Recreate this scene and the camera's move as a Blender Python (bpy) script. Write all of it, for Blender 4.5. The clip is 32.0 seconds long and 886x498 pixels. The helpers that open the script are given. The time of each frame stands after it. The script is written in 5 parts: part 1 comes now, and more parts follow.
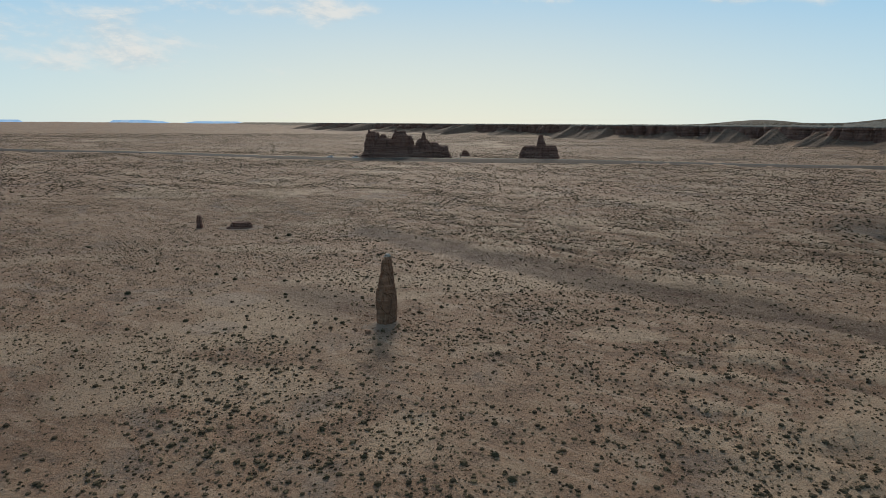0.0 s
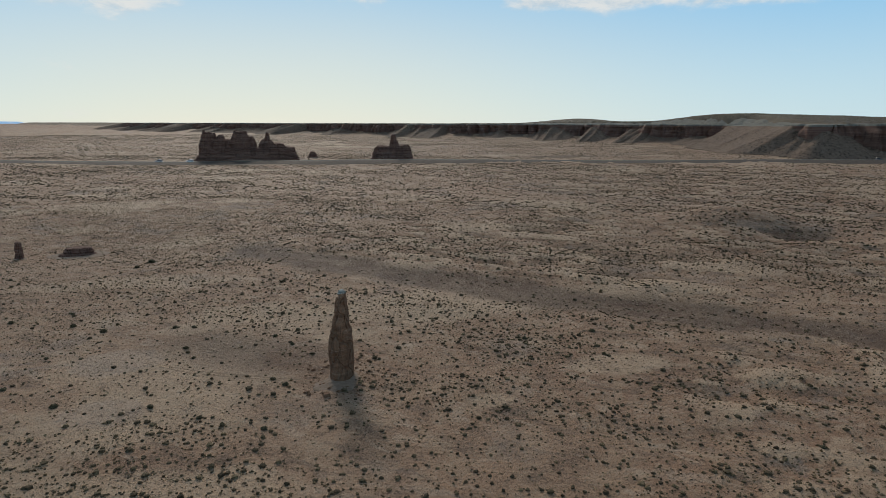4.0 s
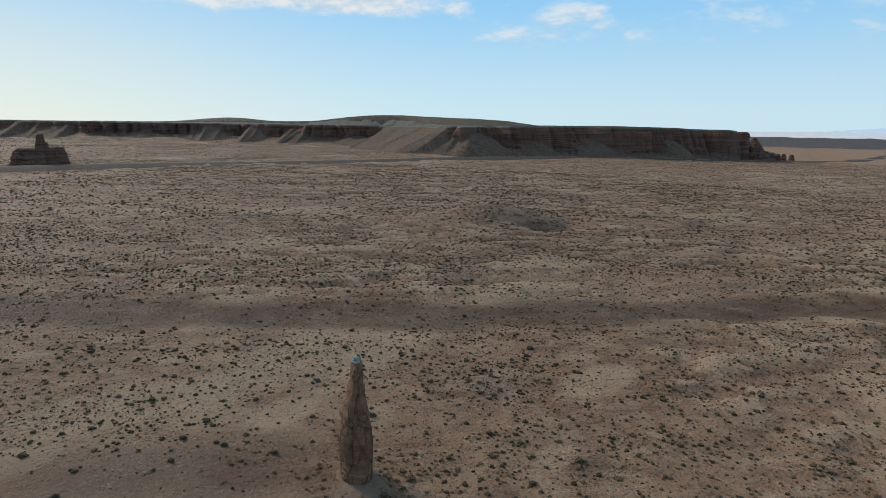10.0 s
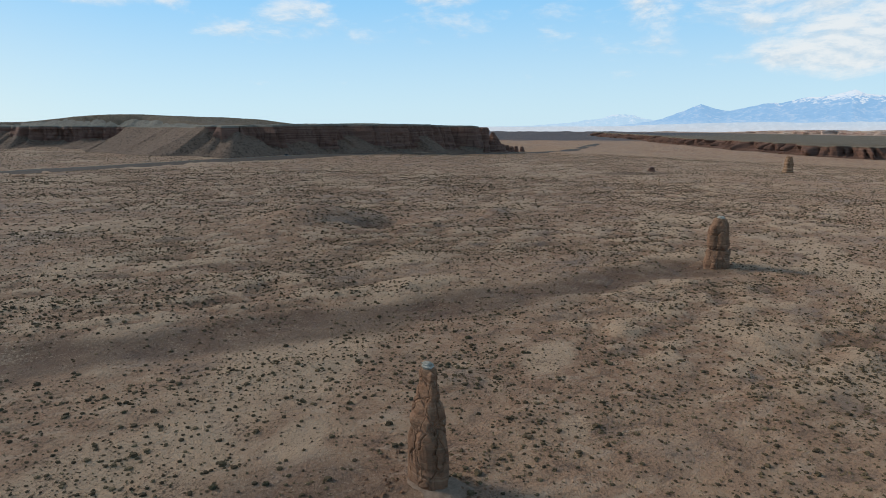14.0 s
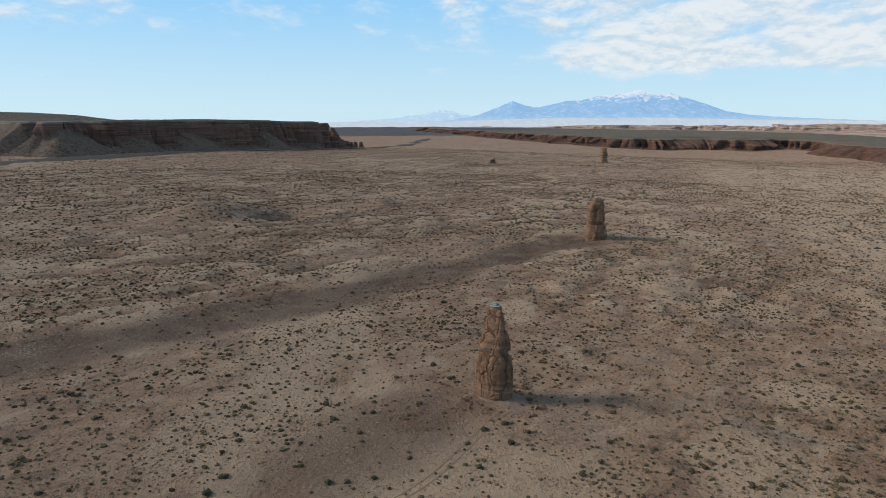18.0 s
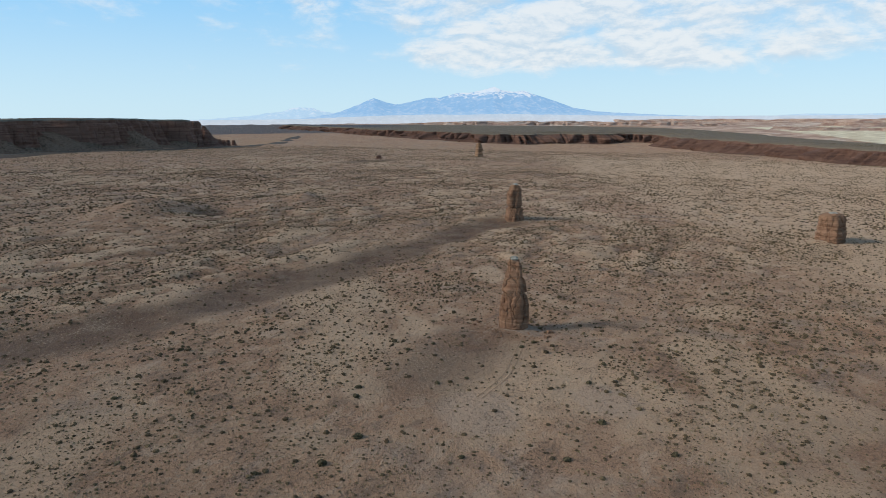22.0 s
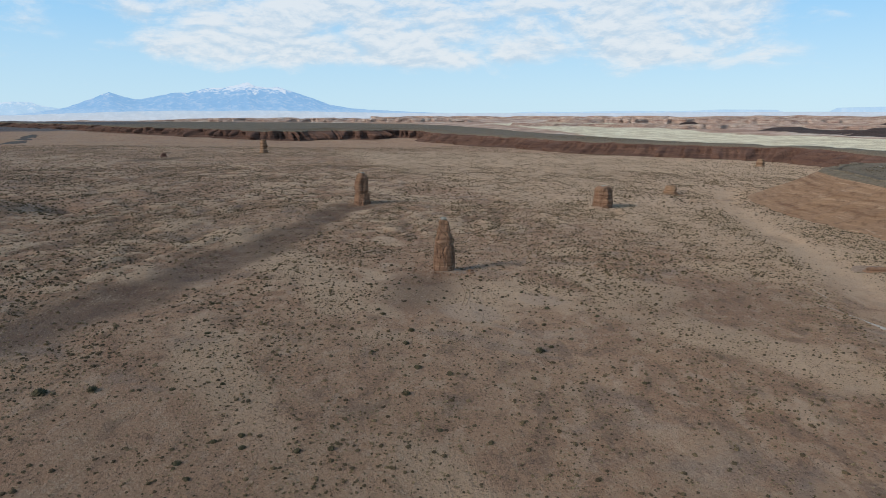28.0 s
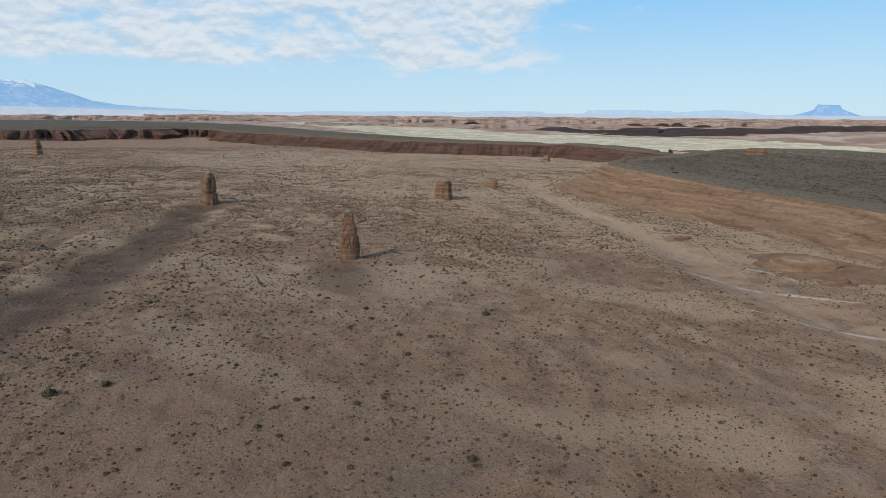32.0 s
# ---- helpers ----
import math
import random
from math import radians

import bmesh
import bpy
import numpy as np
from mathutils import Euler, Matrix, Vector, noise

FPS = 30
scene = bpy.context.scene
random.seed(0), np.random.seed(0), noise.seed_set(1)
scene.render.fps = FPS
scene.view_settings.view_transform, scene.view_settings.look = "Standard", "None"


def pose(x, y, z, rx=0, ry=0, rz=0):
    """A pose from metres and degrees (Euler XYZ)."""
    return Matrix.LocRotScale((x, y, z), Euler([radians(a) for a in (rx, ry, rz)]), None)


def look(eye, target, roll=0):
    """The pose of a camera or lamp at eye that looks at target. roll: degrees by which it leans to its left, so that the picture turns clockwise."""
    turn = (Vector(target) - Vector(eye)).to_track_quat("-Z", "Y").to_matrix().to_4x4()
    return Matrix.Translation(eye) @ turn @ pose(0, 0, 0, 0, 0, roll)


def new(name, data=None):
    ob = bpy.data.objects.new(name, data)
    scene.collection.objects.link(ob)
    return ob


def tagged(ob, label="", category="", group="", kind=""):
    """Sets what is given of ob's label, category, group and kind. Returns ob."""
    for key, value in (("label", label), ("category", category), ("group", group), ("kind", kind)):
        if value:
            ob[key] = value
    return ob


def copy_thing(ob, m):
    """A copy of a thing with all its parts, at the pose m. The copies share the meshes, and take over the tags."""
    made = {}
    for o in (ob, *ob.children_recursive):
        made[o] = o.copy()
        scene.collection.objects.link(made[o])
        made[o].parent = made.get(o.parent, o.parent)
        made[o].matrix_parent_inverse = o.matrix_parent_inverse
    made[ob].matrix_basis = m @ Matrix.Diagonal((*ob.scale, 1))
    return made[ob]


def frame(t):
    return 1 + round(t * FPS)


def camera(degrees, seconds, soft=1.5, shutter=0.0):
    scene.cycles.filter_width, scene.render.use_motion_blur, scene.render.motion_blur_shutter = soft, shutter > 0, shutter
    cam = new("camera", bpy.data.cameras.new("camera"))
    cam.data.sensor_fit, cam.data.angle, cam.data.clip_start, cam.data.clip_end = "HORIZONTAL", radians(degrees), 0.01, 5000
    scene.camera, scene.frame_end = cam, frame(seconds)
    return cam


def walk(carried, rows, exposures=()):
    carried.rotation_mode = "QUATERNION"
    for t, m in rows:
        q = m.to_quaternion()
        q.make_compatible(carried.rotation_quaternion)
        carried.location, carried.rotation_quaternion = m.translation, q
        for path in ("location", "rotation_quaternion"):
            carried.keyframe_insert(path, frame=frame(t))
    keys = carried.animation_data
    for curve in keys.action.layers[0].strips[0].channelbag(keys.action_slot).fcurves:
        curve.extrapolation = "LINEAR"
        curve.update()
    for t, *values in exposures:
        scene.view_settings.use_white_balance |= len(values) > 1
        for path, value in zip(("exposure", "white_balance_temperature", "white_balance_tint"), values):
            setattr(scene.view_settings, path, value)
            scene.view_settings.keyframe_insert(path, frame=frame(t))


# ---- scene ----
cam = camera(69.1, 32.0, 0.75)
METRES, EYE, TILT, LEAN, TURN = 285.7, 36.0, 0.0, 0.0, 0.0
PATH = [
    (0, (-1.9, 4.851, 37.022), (-1.908, 6.814, 36.64), 0.4),
    (0.5, (-4.829, 7.808, 36.99), (-4.766, 9.771, 36.609), 0.5),
    (1, (-7.691, 10.819, 36.955), (-7.56, 12.778, 36.573), 0.5),
    (1.5, (-10.454, 13.915, 36.916), (-10.259, 15.869, 36.535), 0.5),
    (2, (-13.026, 17.169, 36.881), (-12.754, 19.114, 36.5), 0.5),
    (2.5, (-15.457, 20.584, 36.848), (-15.09, 22.513, 36.468), 0.6),
    (3, (-17.767, 24.184, 36.824), (-17.337, 26.1, 36.444), 0.4),
    (3.5, (-20.181, 27.868, 36.793), (-19.703, 29.772, 36.412), 0.3),
    (5.5, (-30.474, 42.767, 36.585), (-29.806, 44.613, 36.203), 0.1),
    (6, (-33.202, 46.3, 36.553), (-32.469, 48.122, 36.171), 0.4),
    (6.5, (-36.076, 49.764, 36.57), (-35.266, 51.553, 36.19), 0.6),
    (7, (-38.883, 53.045, 36.575), (-37.98, 54.788, 36.195), 0.6),
    (7.5, (-41.558, 56.257, 36.539), (-40.555, 57.945, 36.16), 0.7),
    (8, (-44.137, 59.59, 36.508), (-43.039, 61.219, 36.13), 0.6),
    (8.5, (-46.583, 63.091, 36.52), (-45.392, 64.652, 36.14), 0.6),
    (9, (-48.939, 66.718, 36.53), (-47.66, 68.209, 36.153), 0.7),
    (10, (-53.421, 73.879, 36.405), (-51.969, 75.202, 36.032), 0.8),
    (11, (-57.472, 80.991, 36.364), (-55.873, 82.133, 35.992), 0.5),
    (12, (-61.762, 88.204, 36.395), (-60.044, 89.159, 36.027), 1.2),
    (13, (-66.293, 95.016, 36.599), (-64.508, 95.84, 36.228), 0.1),
    (14, (-71.112, 100.564, 36.698), (-69.26, 101.219, 36.323), -0.0),
    (14.5, (-73.823, 103.319, 36.715), (-71.944, 103.896, 36.342), -0.2),
    (16.5, (-85.865, 114.929, 36.557), (-83.925, 115.228, 36.174), 0.0),
    (17, (-89.022, 117.976, 36.579), (-87.074, 118.22, 36.194), -0.1),
    (17.5, (-92.305, 121.056, 36.611), (-90.352, 121.244, 36.225), -0.1),
    (18, (-95.63, 124.159, 36.645), (-93.672, 124.291, 36.257), -0.1),
    (18.5, (-98.939, 127.332, 36.692), (-96.979, 127.407, 36.302), -0.1),
    (19, (-102.23, 130.539, 36.739), (-100.269, 130.56, 36.348), -0.1),
    (19.5, (-105.574, 133.847, 36.754), (-103.613, 133.805, 36.361), -0.0),
    (20, (-108.878, 137.239, 36.785), (-106.92, 137.133, 36.391), -0.1),
    (20.5, (-112.155, 140.762, 36.826), (-110.201, 140.607, 36.43), -0.1),
    (21, (-115.271, 144.336, 36.9), (-113.321, 144.134, 36.503), -0.0),
    (21.5, (-118.182, 147.921, 36.97), (-116.237, 147.675, 36.572), -0.3),
    (22, (-120.9, 151.538, 37.055), (-118.961, 151.251, 36.656), -0.4),
    (22.5, (-123.482, 155.208, 37.126), (-121.55, 154.883, 36.725), -0.5),
    (23, (-125.953, 158.924, 37.203), (-124.028, 158.56, 36.801), -0.5),
    (23.5, (-128.348, 162.624, 37.276), (-126.43, 162.225, 36.873), -0.8),
    (24, (-130.677, 166.436, 37.327), (-128.767, 166.002, 36.923), -1.0),
    (24.5, (-132.902, 170.398, 37.373), (-131.0, 169.932, 36.967), -1.1),
    (26.5, (-141.418, 186.697, 37.328), (-139.583, 186.013, 36.92), -0.4),
    (27, (-143.152, 190.711, 37.349), (-141.356, 189.933, 36.939), -0.4),
    (27.5, (-144.571, 194.925, 37.399), (-142.821, 194.047, 36.989), -0.1),
    (28, (-145.648, 199.212, 37.436), (-143.951, 198.238, 37.024), -0.2),
    (29, (-146.969, 207.929, 37.344), (-145.375, 206.793, 36.933), -0.0),
    (30, (-146.994, 216.464, 37.383), (-145.506, 215.193, 36.971), 0.2),
    (30.5, (-146.175, 220.493, 37.436), (-144.743, 219.159, 37.026), 0.4),
    (31, (-144.703, 224.179, 37.488), (-143.325, 222.789, 37.077), 0.3),
    (31.5, (-142.67, 227.43, 37.54), (-141.341, 225.994, 37.126), 0.4),
    (32, (-140.371, 230.437, 37.596), (-139.078, 228.968, 37.183), 0.4),
]
walk(cam, [(t, look(eye, target, roll)) for t, eye, target, roll in PATH],
     [(0, -0.11, 6850, 10), (7, -0.07, 6650, 10), (13, 0.07, 6500, 10), (24, 0.07, 6350, 10), (32, -0.07, 6200, 10)])

# ---- world, sun and sky ----
SUN_AZ, SUN_EL = -1.5, 28.0      # degrees clockwise from +y, degrees above the horizon
sun_dir = Vector((math.sin(radians(SUN_AZ)) * math.cos(radians(SUN_EL)), math.cos(radians(SUN_AZ)) * math.cos(radians(SUN_EL)), math.sin(radians(SUN_EL))))
sun = new("sun", bpy.data.lights.new("sun", "SUN"))
sun.data.energy, sun.data.angle, sun.data.color = 2.75, radians(15.0), (1.0, 0.92, 0.82)
sun.matrix_world = look(sun_dir * 1000, (0, 0, 0))
scene.view_settings.exposure = 0.0


class Nodes:
    """Short hand for node trees."""

    def __init__(self, tree):
        self.tree = tree
        tree.nodes.clear()

    def add(self, kind, **values):
        node = self.tree.nodes.new(kind)
        for key, value in values.items():
            if key.startswith("i_"):
                node.inputs[int(key[2:])].default_value = value
        return node

    def link(self, a, b):
        self.tree.links.new(a, b)

    def put(self, value, socket):
        if isinstance(value, bpy.types.NodeSocket):
            self.link(value, socket)
        else:
            socket.default_value = value

    def math(self, op, a, b=0.0, clamp=False):
        n = self.add("ShaderNodeMath")
        n.operation, n.use_clamp = op, clamp
        self.put(a, n.inputs[0])
        self.put(b, n.inputs[1])
        return n.outputs[0]

    def ramp(self, value, lo, hi, out_lo=0.0, out_hi=1.0):
        n = self.add("ShaderNodeMapRange")
        n.interpolation_type = "SMOOTHSTEP"
        self.put(value, n.inputs[0])
        for i, v in zip((1, 2, 3, 4), (lo, hi, out_lo, out_hi)):
            n.inputs[i].default_value = v
        return n.outputs[0]

    def mix(self, fac, a, b, blend="MIX"):
        n = self.add("ShaderNodeMix")
        n.data_type, n.blend_type = "RGBA", blend
        self.put(fac, n.inputs[0])
        for v, s in ((a, n.inputs[6]), (b, n.inputs[7])):
            self.put((*v, 1.0) if isinstance(v, tuple) and len(v) == 3 else v, s)
        return n.outputs[2]

    def noise(self, vector, scale, detail=4.0, rough=0.55, distort=0.0):
        n = self.add("ShaderNodeTexNoise")
        if vector is not None:
            self.link(vector, n.inputs["Vector"])
        n.inputs["Scale"].default_value, n.inputs["Detail"].default_value = scale, detail
        n.inputs["Roughness"].default_value, n.inputs["Distortion"].default_value = rough, distort
        return n.outputs["Fac"]

    def xyz(self, x, y, z):
        n = self.add("ShaderNodeCombineXYZ")
        for v, s in zip((x, y, z), n.inputs):
            self.put(v, s)
        return n.outputs[0]

    def split(self, vector):
        n = self.add("ShaderNodeSeparateXYZ")
        self.link(vector, n.inputs[0])
        return n.outputs

    def attr(self, name):
        n = self.add("ShaderNodeAttribute")
        n.attribute_name = name
        return n.outputs["Fac"]


def make_world():
    world = bpy.data.worlds.new("world")
    scene.world = world
    world.use_nodes = True
    g = Nodes(world.node_tree)
    sky = g.add("ShaderNodeTexSky")
    sky.sky_type, sky.sun_disc = "NISHITA", False
    sky.sun_elevation, sky.sun_rotation = radians(SUN_EL), radians(SUN_AZ)
    sky.altitude, sky.air_density, sky.dust_density, sky.ozone_density = 1500, 1.0, 0.3, 1.6
    way = g.add("ShaderNodeTexCoord").outputs["Generated"]
    x, y, z = g.split(way)
    az = g.math("ARCTAN2", x, y)
    el = g.math("ARCSINE", z)
    deg = 180 / math.pi
    a = g.math("MULTIPLY", az, deg)
    e = g.math("MULTIPLY", el, deg)

    def window(v, lo, hi, soft):
        return g.math("MULTIPLY", g.ramp(v, lo - soft, lo + soft), g.ramp(v, hi - soft, hi + soft, 1.0, 0.0))

    # broken cloud bank in one part of the sky, thin streaks elsewhere
    flat = g.xyz(g.math("MULTIPLY", a, 0.11), g.math("MULTIPLY", e, 0.27), 0.0)
    n1 = g.noise(flat, 1.5, 8.0, 0.6, 0.3)
    n2 = g.noise(flat, 0.55, 5.0, 0.55, 0.2)
    bank = g.math("MULTIPLY", window(a, 94, 148, 7), window(e, 3.6, 12, 1.4))
    high = window(e, 10.2, 34, 2.6)
    streak_a = g.math("MULTIPLY", window(a, -40, -19, 5), window(e, 3.6, 8.4, 1.2))
    streak_b = g.math("MULTIPLY", window(a, -24, -6, 3), window(e, 8.2, 30, 1.0))
    streak_c = g.math("MULTIPLY", window(a, 3, 16, 3), window(e, 9.6, 30, 0.8))
    streak_d = g.math("MULTIPLY", window(a, 20, 50, 4), window(e, 9.0, 30, 0.9))
    puffs = g.math("MULTIPLY", window(a, 52, 98, 4), window(e, 6.4, 30, 2.0))
    base = g.math("MULTIPLY", bank, 0.32)
    for m, k in ((high, 0.05), (streak_a, 0.2), (streak_b, 0.27), (streak_c, 0.25), (streak_d, 0.34), (puffs, 0.16)):
        base = g.math("MAXIMUM", base, g.math("MULTIPLY", m, k))
    curl = g.noise(flat, 5.5, 8.0, 0.65, 0.5)
    puffy = g.add("ShaderNodeTexVoronoi")
    puffy.feature = "SMOOTH_F1"
    puffy.inputs["Scale"].default_value, puffy.inputs["Smoothness"].default_value = 2.6, 0.6
    g.link(flat, puffy.inputs["Vector"])
    billow = g.math("MULTIPLY", g.math("SUBTRACT", 0.45, puffy.outputs["Distance"]), 0.15)
    dens = g.math("ADD", g.math("ADD", g.math("MULTIPLY", n1, 0.62), g.math("MULTIPLY", n2, 0.40)), base)
    dens = g.math("ADD", g.math("ADD", dens, g.math("MULTIPLY", g.math("SUBTRACT", curl, 0.2), 0.15)), billow)
    cover = g.ramp(dens, 0.66, 0.90, 0.0, 0.85)
    shade = g.noise(g.xyz(g.math("MULTIPLY", a, 0.11), g.math("ADD", g.math("MULTIPLY", e, 0.27), 0.12), 0.0), 1.5, 8.0, 0.6, 0.3)
    lit = g.math("ADD", g.math("MULTIPLY", g.math("SUBTRACT", n1, shade), 2.2), g.math("MULTIPLY", curl, 0.8))
    white = g.mix(g.ramp(lit, 0.1, 0.6), (6.7, 7.9, 8.9), (9.6, 9.8, 9.8))
    # lit air: pale at the horizon, creamy below the sun
    rise = g.ramp(e, 0.0, 15.0)
    air = g.mix(rise, (6.7, 9.3, 10.8), (2.5, 6.9, 11.5))
    air = g.mix(g.ramp(e, 14.0, 44.0), air, (2.3, 2.6, 3.0))
    toward = g.math("MULTIPLY", g.ramp(g.math("ABSOLUTE", g.math("SUBTRACT", a, SUN_AZ)), 3.0, 52.0, 0.8, 0.0), g.ramp(e, 0.0, 15.0, 1.0, 0.25))
    air = g.mix(toward, air, (9.4, 9.7, 8.6))
    air = g.mix(g.ramp(e, -0.5, -3.0), air, (2.2, 1.7, 1.3))
    clear = g.mix(0.86, sky.outputs[0], air)
    near_sky = g.mix(cover, clear, white)
    bg = g.add("ShaderNodeBackground")
    g.link(near_sky, bg.inputs[0])
    bg.inputs[1].default_value = 0.085
    out = g.add("ShaderNodeOutputWorld")
    g.link(bg.outputs[0], out.inputs[0])


make_world()


# ---- materials ----
def surface(name, colour, rough=0.9, bump=None, strength=0.3, distance=0.1, spec=0.2):
    """colour and bump: functions of (nodes, place) that give sockets; place is the spot in the world."""
    mat = bpy.data.materials.new(name)
    mat.use_nodes = True
    g = Nodes(mat.node_tree)
    place = g.add("ShaderNodeNewGeometry").outputs["Position"]
    shader = g.add("ShaderNodeBsdfPrincipled")
    out = g.add("ShaderNodeOutputMaterial")
    g.link(shader.outputs[0], out.inputs[0])
    c = colour(g, place)
    g.put((*c, 1.0) if isinstance(c, tuple) else c, shader.inputs["Base Color"])
    shader.inputs["Roughness"].default_value = rough
    shader.inputs["Diffuse Roughness"].default_value = 0.3 if rough > 0.84 or spec > 0.3 else 0.0
    shader.inputs["Specular IOR Level"].default_value = spec
    if bump:
        b = g.add("ShaderNodeBump")
        b.inputs["Strength"].default_value, b.inputs["Distance"].default_value = strength, distance
        g.link(bump(g, place), b.inputs["Height"])
        g.link(b.outputs[0], shader.inputs["Normal"])
    return mat


def soil_colour(g, p):
    big = g.noise(p, 0.018, 5, 0.6, 0.4)
    mid = g.noise(p, 0.16, 6, 0.62, 0.6)
    fine = g.noise(p, 2.3, 6, 0.8)
    c = g.mix(g.ramp(big, 0.36, 0.64), (0.335, 0.196, 0.122), (0.392, 0.248, 0.158))
    c = g.mix(g.ramp(mid, 0.44, 0.66), c, (0.425, 0.278, 0.178))
    c = g.mix(g.math("MULTIPLY", g.ramp(mid, 0.44, 0.26), 0.5), c, (0.2, 0.12, 0.083))
    x, y, z = g.split(p)
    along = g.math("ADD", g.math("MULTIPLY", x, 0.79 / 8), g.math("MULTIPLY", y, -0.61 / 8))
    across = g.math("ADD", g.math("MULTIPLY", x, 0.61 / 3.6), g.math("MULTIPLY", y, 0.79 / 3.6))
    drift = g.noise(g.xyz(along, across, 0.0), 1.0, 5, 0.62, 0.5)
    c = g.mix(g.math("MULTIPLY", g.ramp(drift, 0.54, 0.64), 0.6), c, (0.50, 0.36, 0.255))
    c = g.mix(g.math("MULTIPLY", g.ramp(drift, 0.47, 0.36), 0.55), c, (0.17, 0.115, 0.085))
    lag = g.noise(p, 0.045, 5, 0.65, 0.8)
    c = g.mix(g.math("MULTIPLY", g.ramp(lag, 0.53, 0.66), 0.6), c, (0.265, 0.2, 0.16))
    rough = g.math("ADD", fine, g.math("MULTIPLY", g.math("SUBTRACT", mid, 0.5), 0.35))
    warp = g.math("MULTIPLY", g.math("SUBTRACT", mid, 0.5), 1.1)

    def zone(name, colour, into, k=1.0, spread=0.5):
        m = g.ramp(g.math("ADD", g.attr(name), g.math("MULTIPLY", warp, spread)), 0.15, 0.85)
        return g.mix(g.math("MULTIPLY", m, k), into, colour)

    c = zone("pale_sand_and_sun", (0.53, 0.375, 0.25), c, 0.8)
    c = zone("red_earth", (0.20, 0.118, 0.08), c, 0.85)
    c = zone("brown_flat_and_shade", (0.215, 0.132, 0.085), c, 0.8)
    c = zone("sage_flat", (0.105, 0.095, 0.07), c, 0.88)
    # The blue of distant haze is put into the far plain's soil colour.
    c = zone("far_plain_haze", (0.065, 0.068, 0.085), c, 0.9)
    c = zone("orange_flat", (0.38, 0.23, 0.14), c, 0.9)
    tint = g.noise(p, 0.006, 4, 0.6, 0.5)
    pink = g.mix(g.ramp(tint, 0.36, 0.5), (0.42, 0.27, 0.2), (0.58, 0.43, 0.34))
    pink = g.mix(g.ramp(tint, 0.54, 0.66), pink, (0.7, 0.62, 0.53))
    pink = g.mix(g.math("MULTIPLY", g.ramp(g.noise(p, 0.011, 6, 0.65, 0.5), 0.48, 0.57), 0.75), pink, (0.30, 0.185, 0.145))
    # Cream clay, its colour raised to stand for the full sun on it.
    clay = g.mix(g.ramp(g.noise(p, 0.03, 5, 0.6), 0.4, 0.6), (0.60, 0.53, 0.38), (0.80, 0.74, 0.56))
    c = zone("pink", pink, c, 0.95)
    c = zone("clay", clay, c, 0.95)
    c = zone("bare_clay", (0.42, 0.305, 0.225), c, 0.7, 0.9)
    c = zone("salt", (0.40, 0.39, 0.35), c, 0.75, 1.0)
    # One dark tint serves both dark soil and painted shade.
    c = zone("dark_soil_and_shade", (0.115, 0.07, 0.048), c, 0.78, 0.5)
    c = g.mix(g.math("MULTIPLY", g.ramp(rough, 0.46, 0.36), 0.75), c, (0.115, 0.073, 0.05))
    return g.mix(g.math("MULTIPLY", g.ramp(rough, 0.54, 0.64), 0.6), c, (0.43, 0.325, 0.23))


def soil_bump(g, p):
    a = g.noise(p, 0.45, 8, 0.72)
    b = g.noise(p, 2.6, 5, 0.75)
    lumps = g.add("ShaderNodeTexVoronoi")
    lumps.feature = "SMOOTH_F1"
    lumps.inputs["Scale"].default_value, lumps.inputs["Smoothness"].default_value = 1.1, 0.5
    g.link(p, lumps.inputs["Vector"])
    return g.math("ADD", g.math("ADD", a, g.math("MULTIPLY", b, 0.95)), g.math("MULTIPLY", lumps.outputs["Distance"], -0.34))


def strata_colour(lo, mid, hi, pale, band=0.9):
    def colour(g, p):
        x, y, z = g.split(p)
        warp = g.noise(p, 0.08, 4, 0.6)
        level = g.xyz(g.math("MULTIPLY", x, 0.02), g.math("MULTIPLY", y, 0.02), g.math("ADD", g.math("MULTIPLY", z, band), warp))
        n = g.noise(level, 1.0, 6, 0.65)
        grain = g.noise(p, 1.3, 6, 0.7)
        c = g.mix(g.ramp(n, 0.35, 0.5), lo, mid)
        c = g.mix(g.ramp(n, 0.5, 0.66), c, hi)
        c = g.mix(g.math("MULTIPLY", g.ramp(g.noise(level, 2.7, 3, 0.5), 0.62, 0.72), 0.5), c, pale)
        streak = g.noise(g.xyz(g.math("MULTIPLY", x, 0.3), g.math("MULTIPLY", y, 0.3), g.math("MULTIPLY", z, 0.03)), 1.0, 5, 0.6)
        c = g.mix(g.math("MULTIPLY", g.ramp(streak, 0.48, 0.34), 0.5), c, tuple(v * 0.6 for v in lo))
        return g.mix(g.math("MULTIPLY", g.ramp(grain, 0.5, 0.3), 0.45), c, tuple(v * 0.45 for v in lo))
    return colour


def rock_bump(g, p):
    x, y, z = g.split(p)
    beds = g.noise(g.xyz(g.math("MULTIPLY", x, 0.15), g.math("MULTIPLY", y, 0.15), g.math("MULTIPLY", z, 2.2)), 1.0, 5, 0.6)
    wob = g.noise(p, 0.8, 3, 0.5)
    cell = g.add("ShaderNodeTexVoronoi")
    cell.feature = "DISTANCE_TO_EDGE"
    cell.inputs["Scale"].default_value = 0.55
    g.link(g.xyz(g.math("ADD", x, wob), g.math("ADD", y, wob), g.math("MULTIPLY", z, 0.5)), cell.inputs["Vector"])
    crack = g.ramp(cell.outputs["Distance"], 0.0, 0.07, -0.9, 0.0)
    return g.math("ADD", g.math("ADD", g.noise(p, 1.1, 8, 0.72), g.math("MULTIPLY", beds, 0.8)), crack)


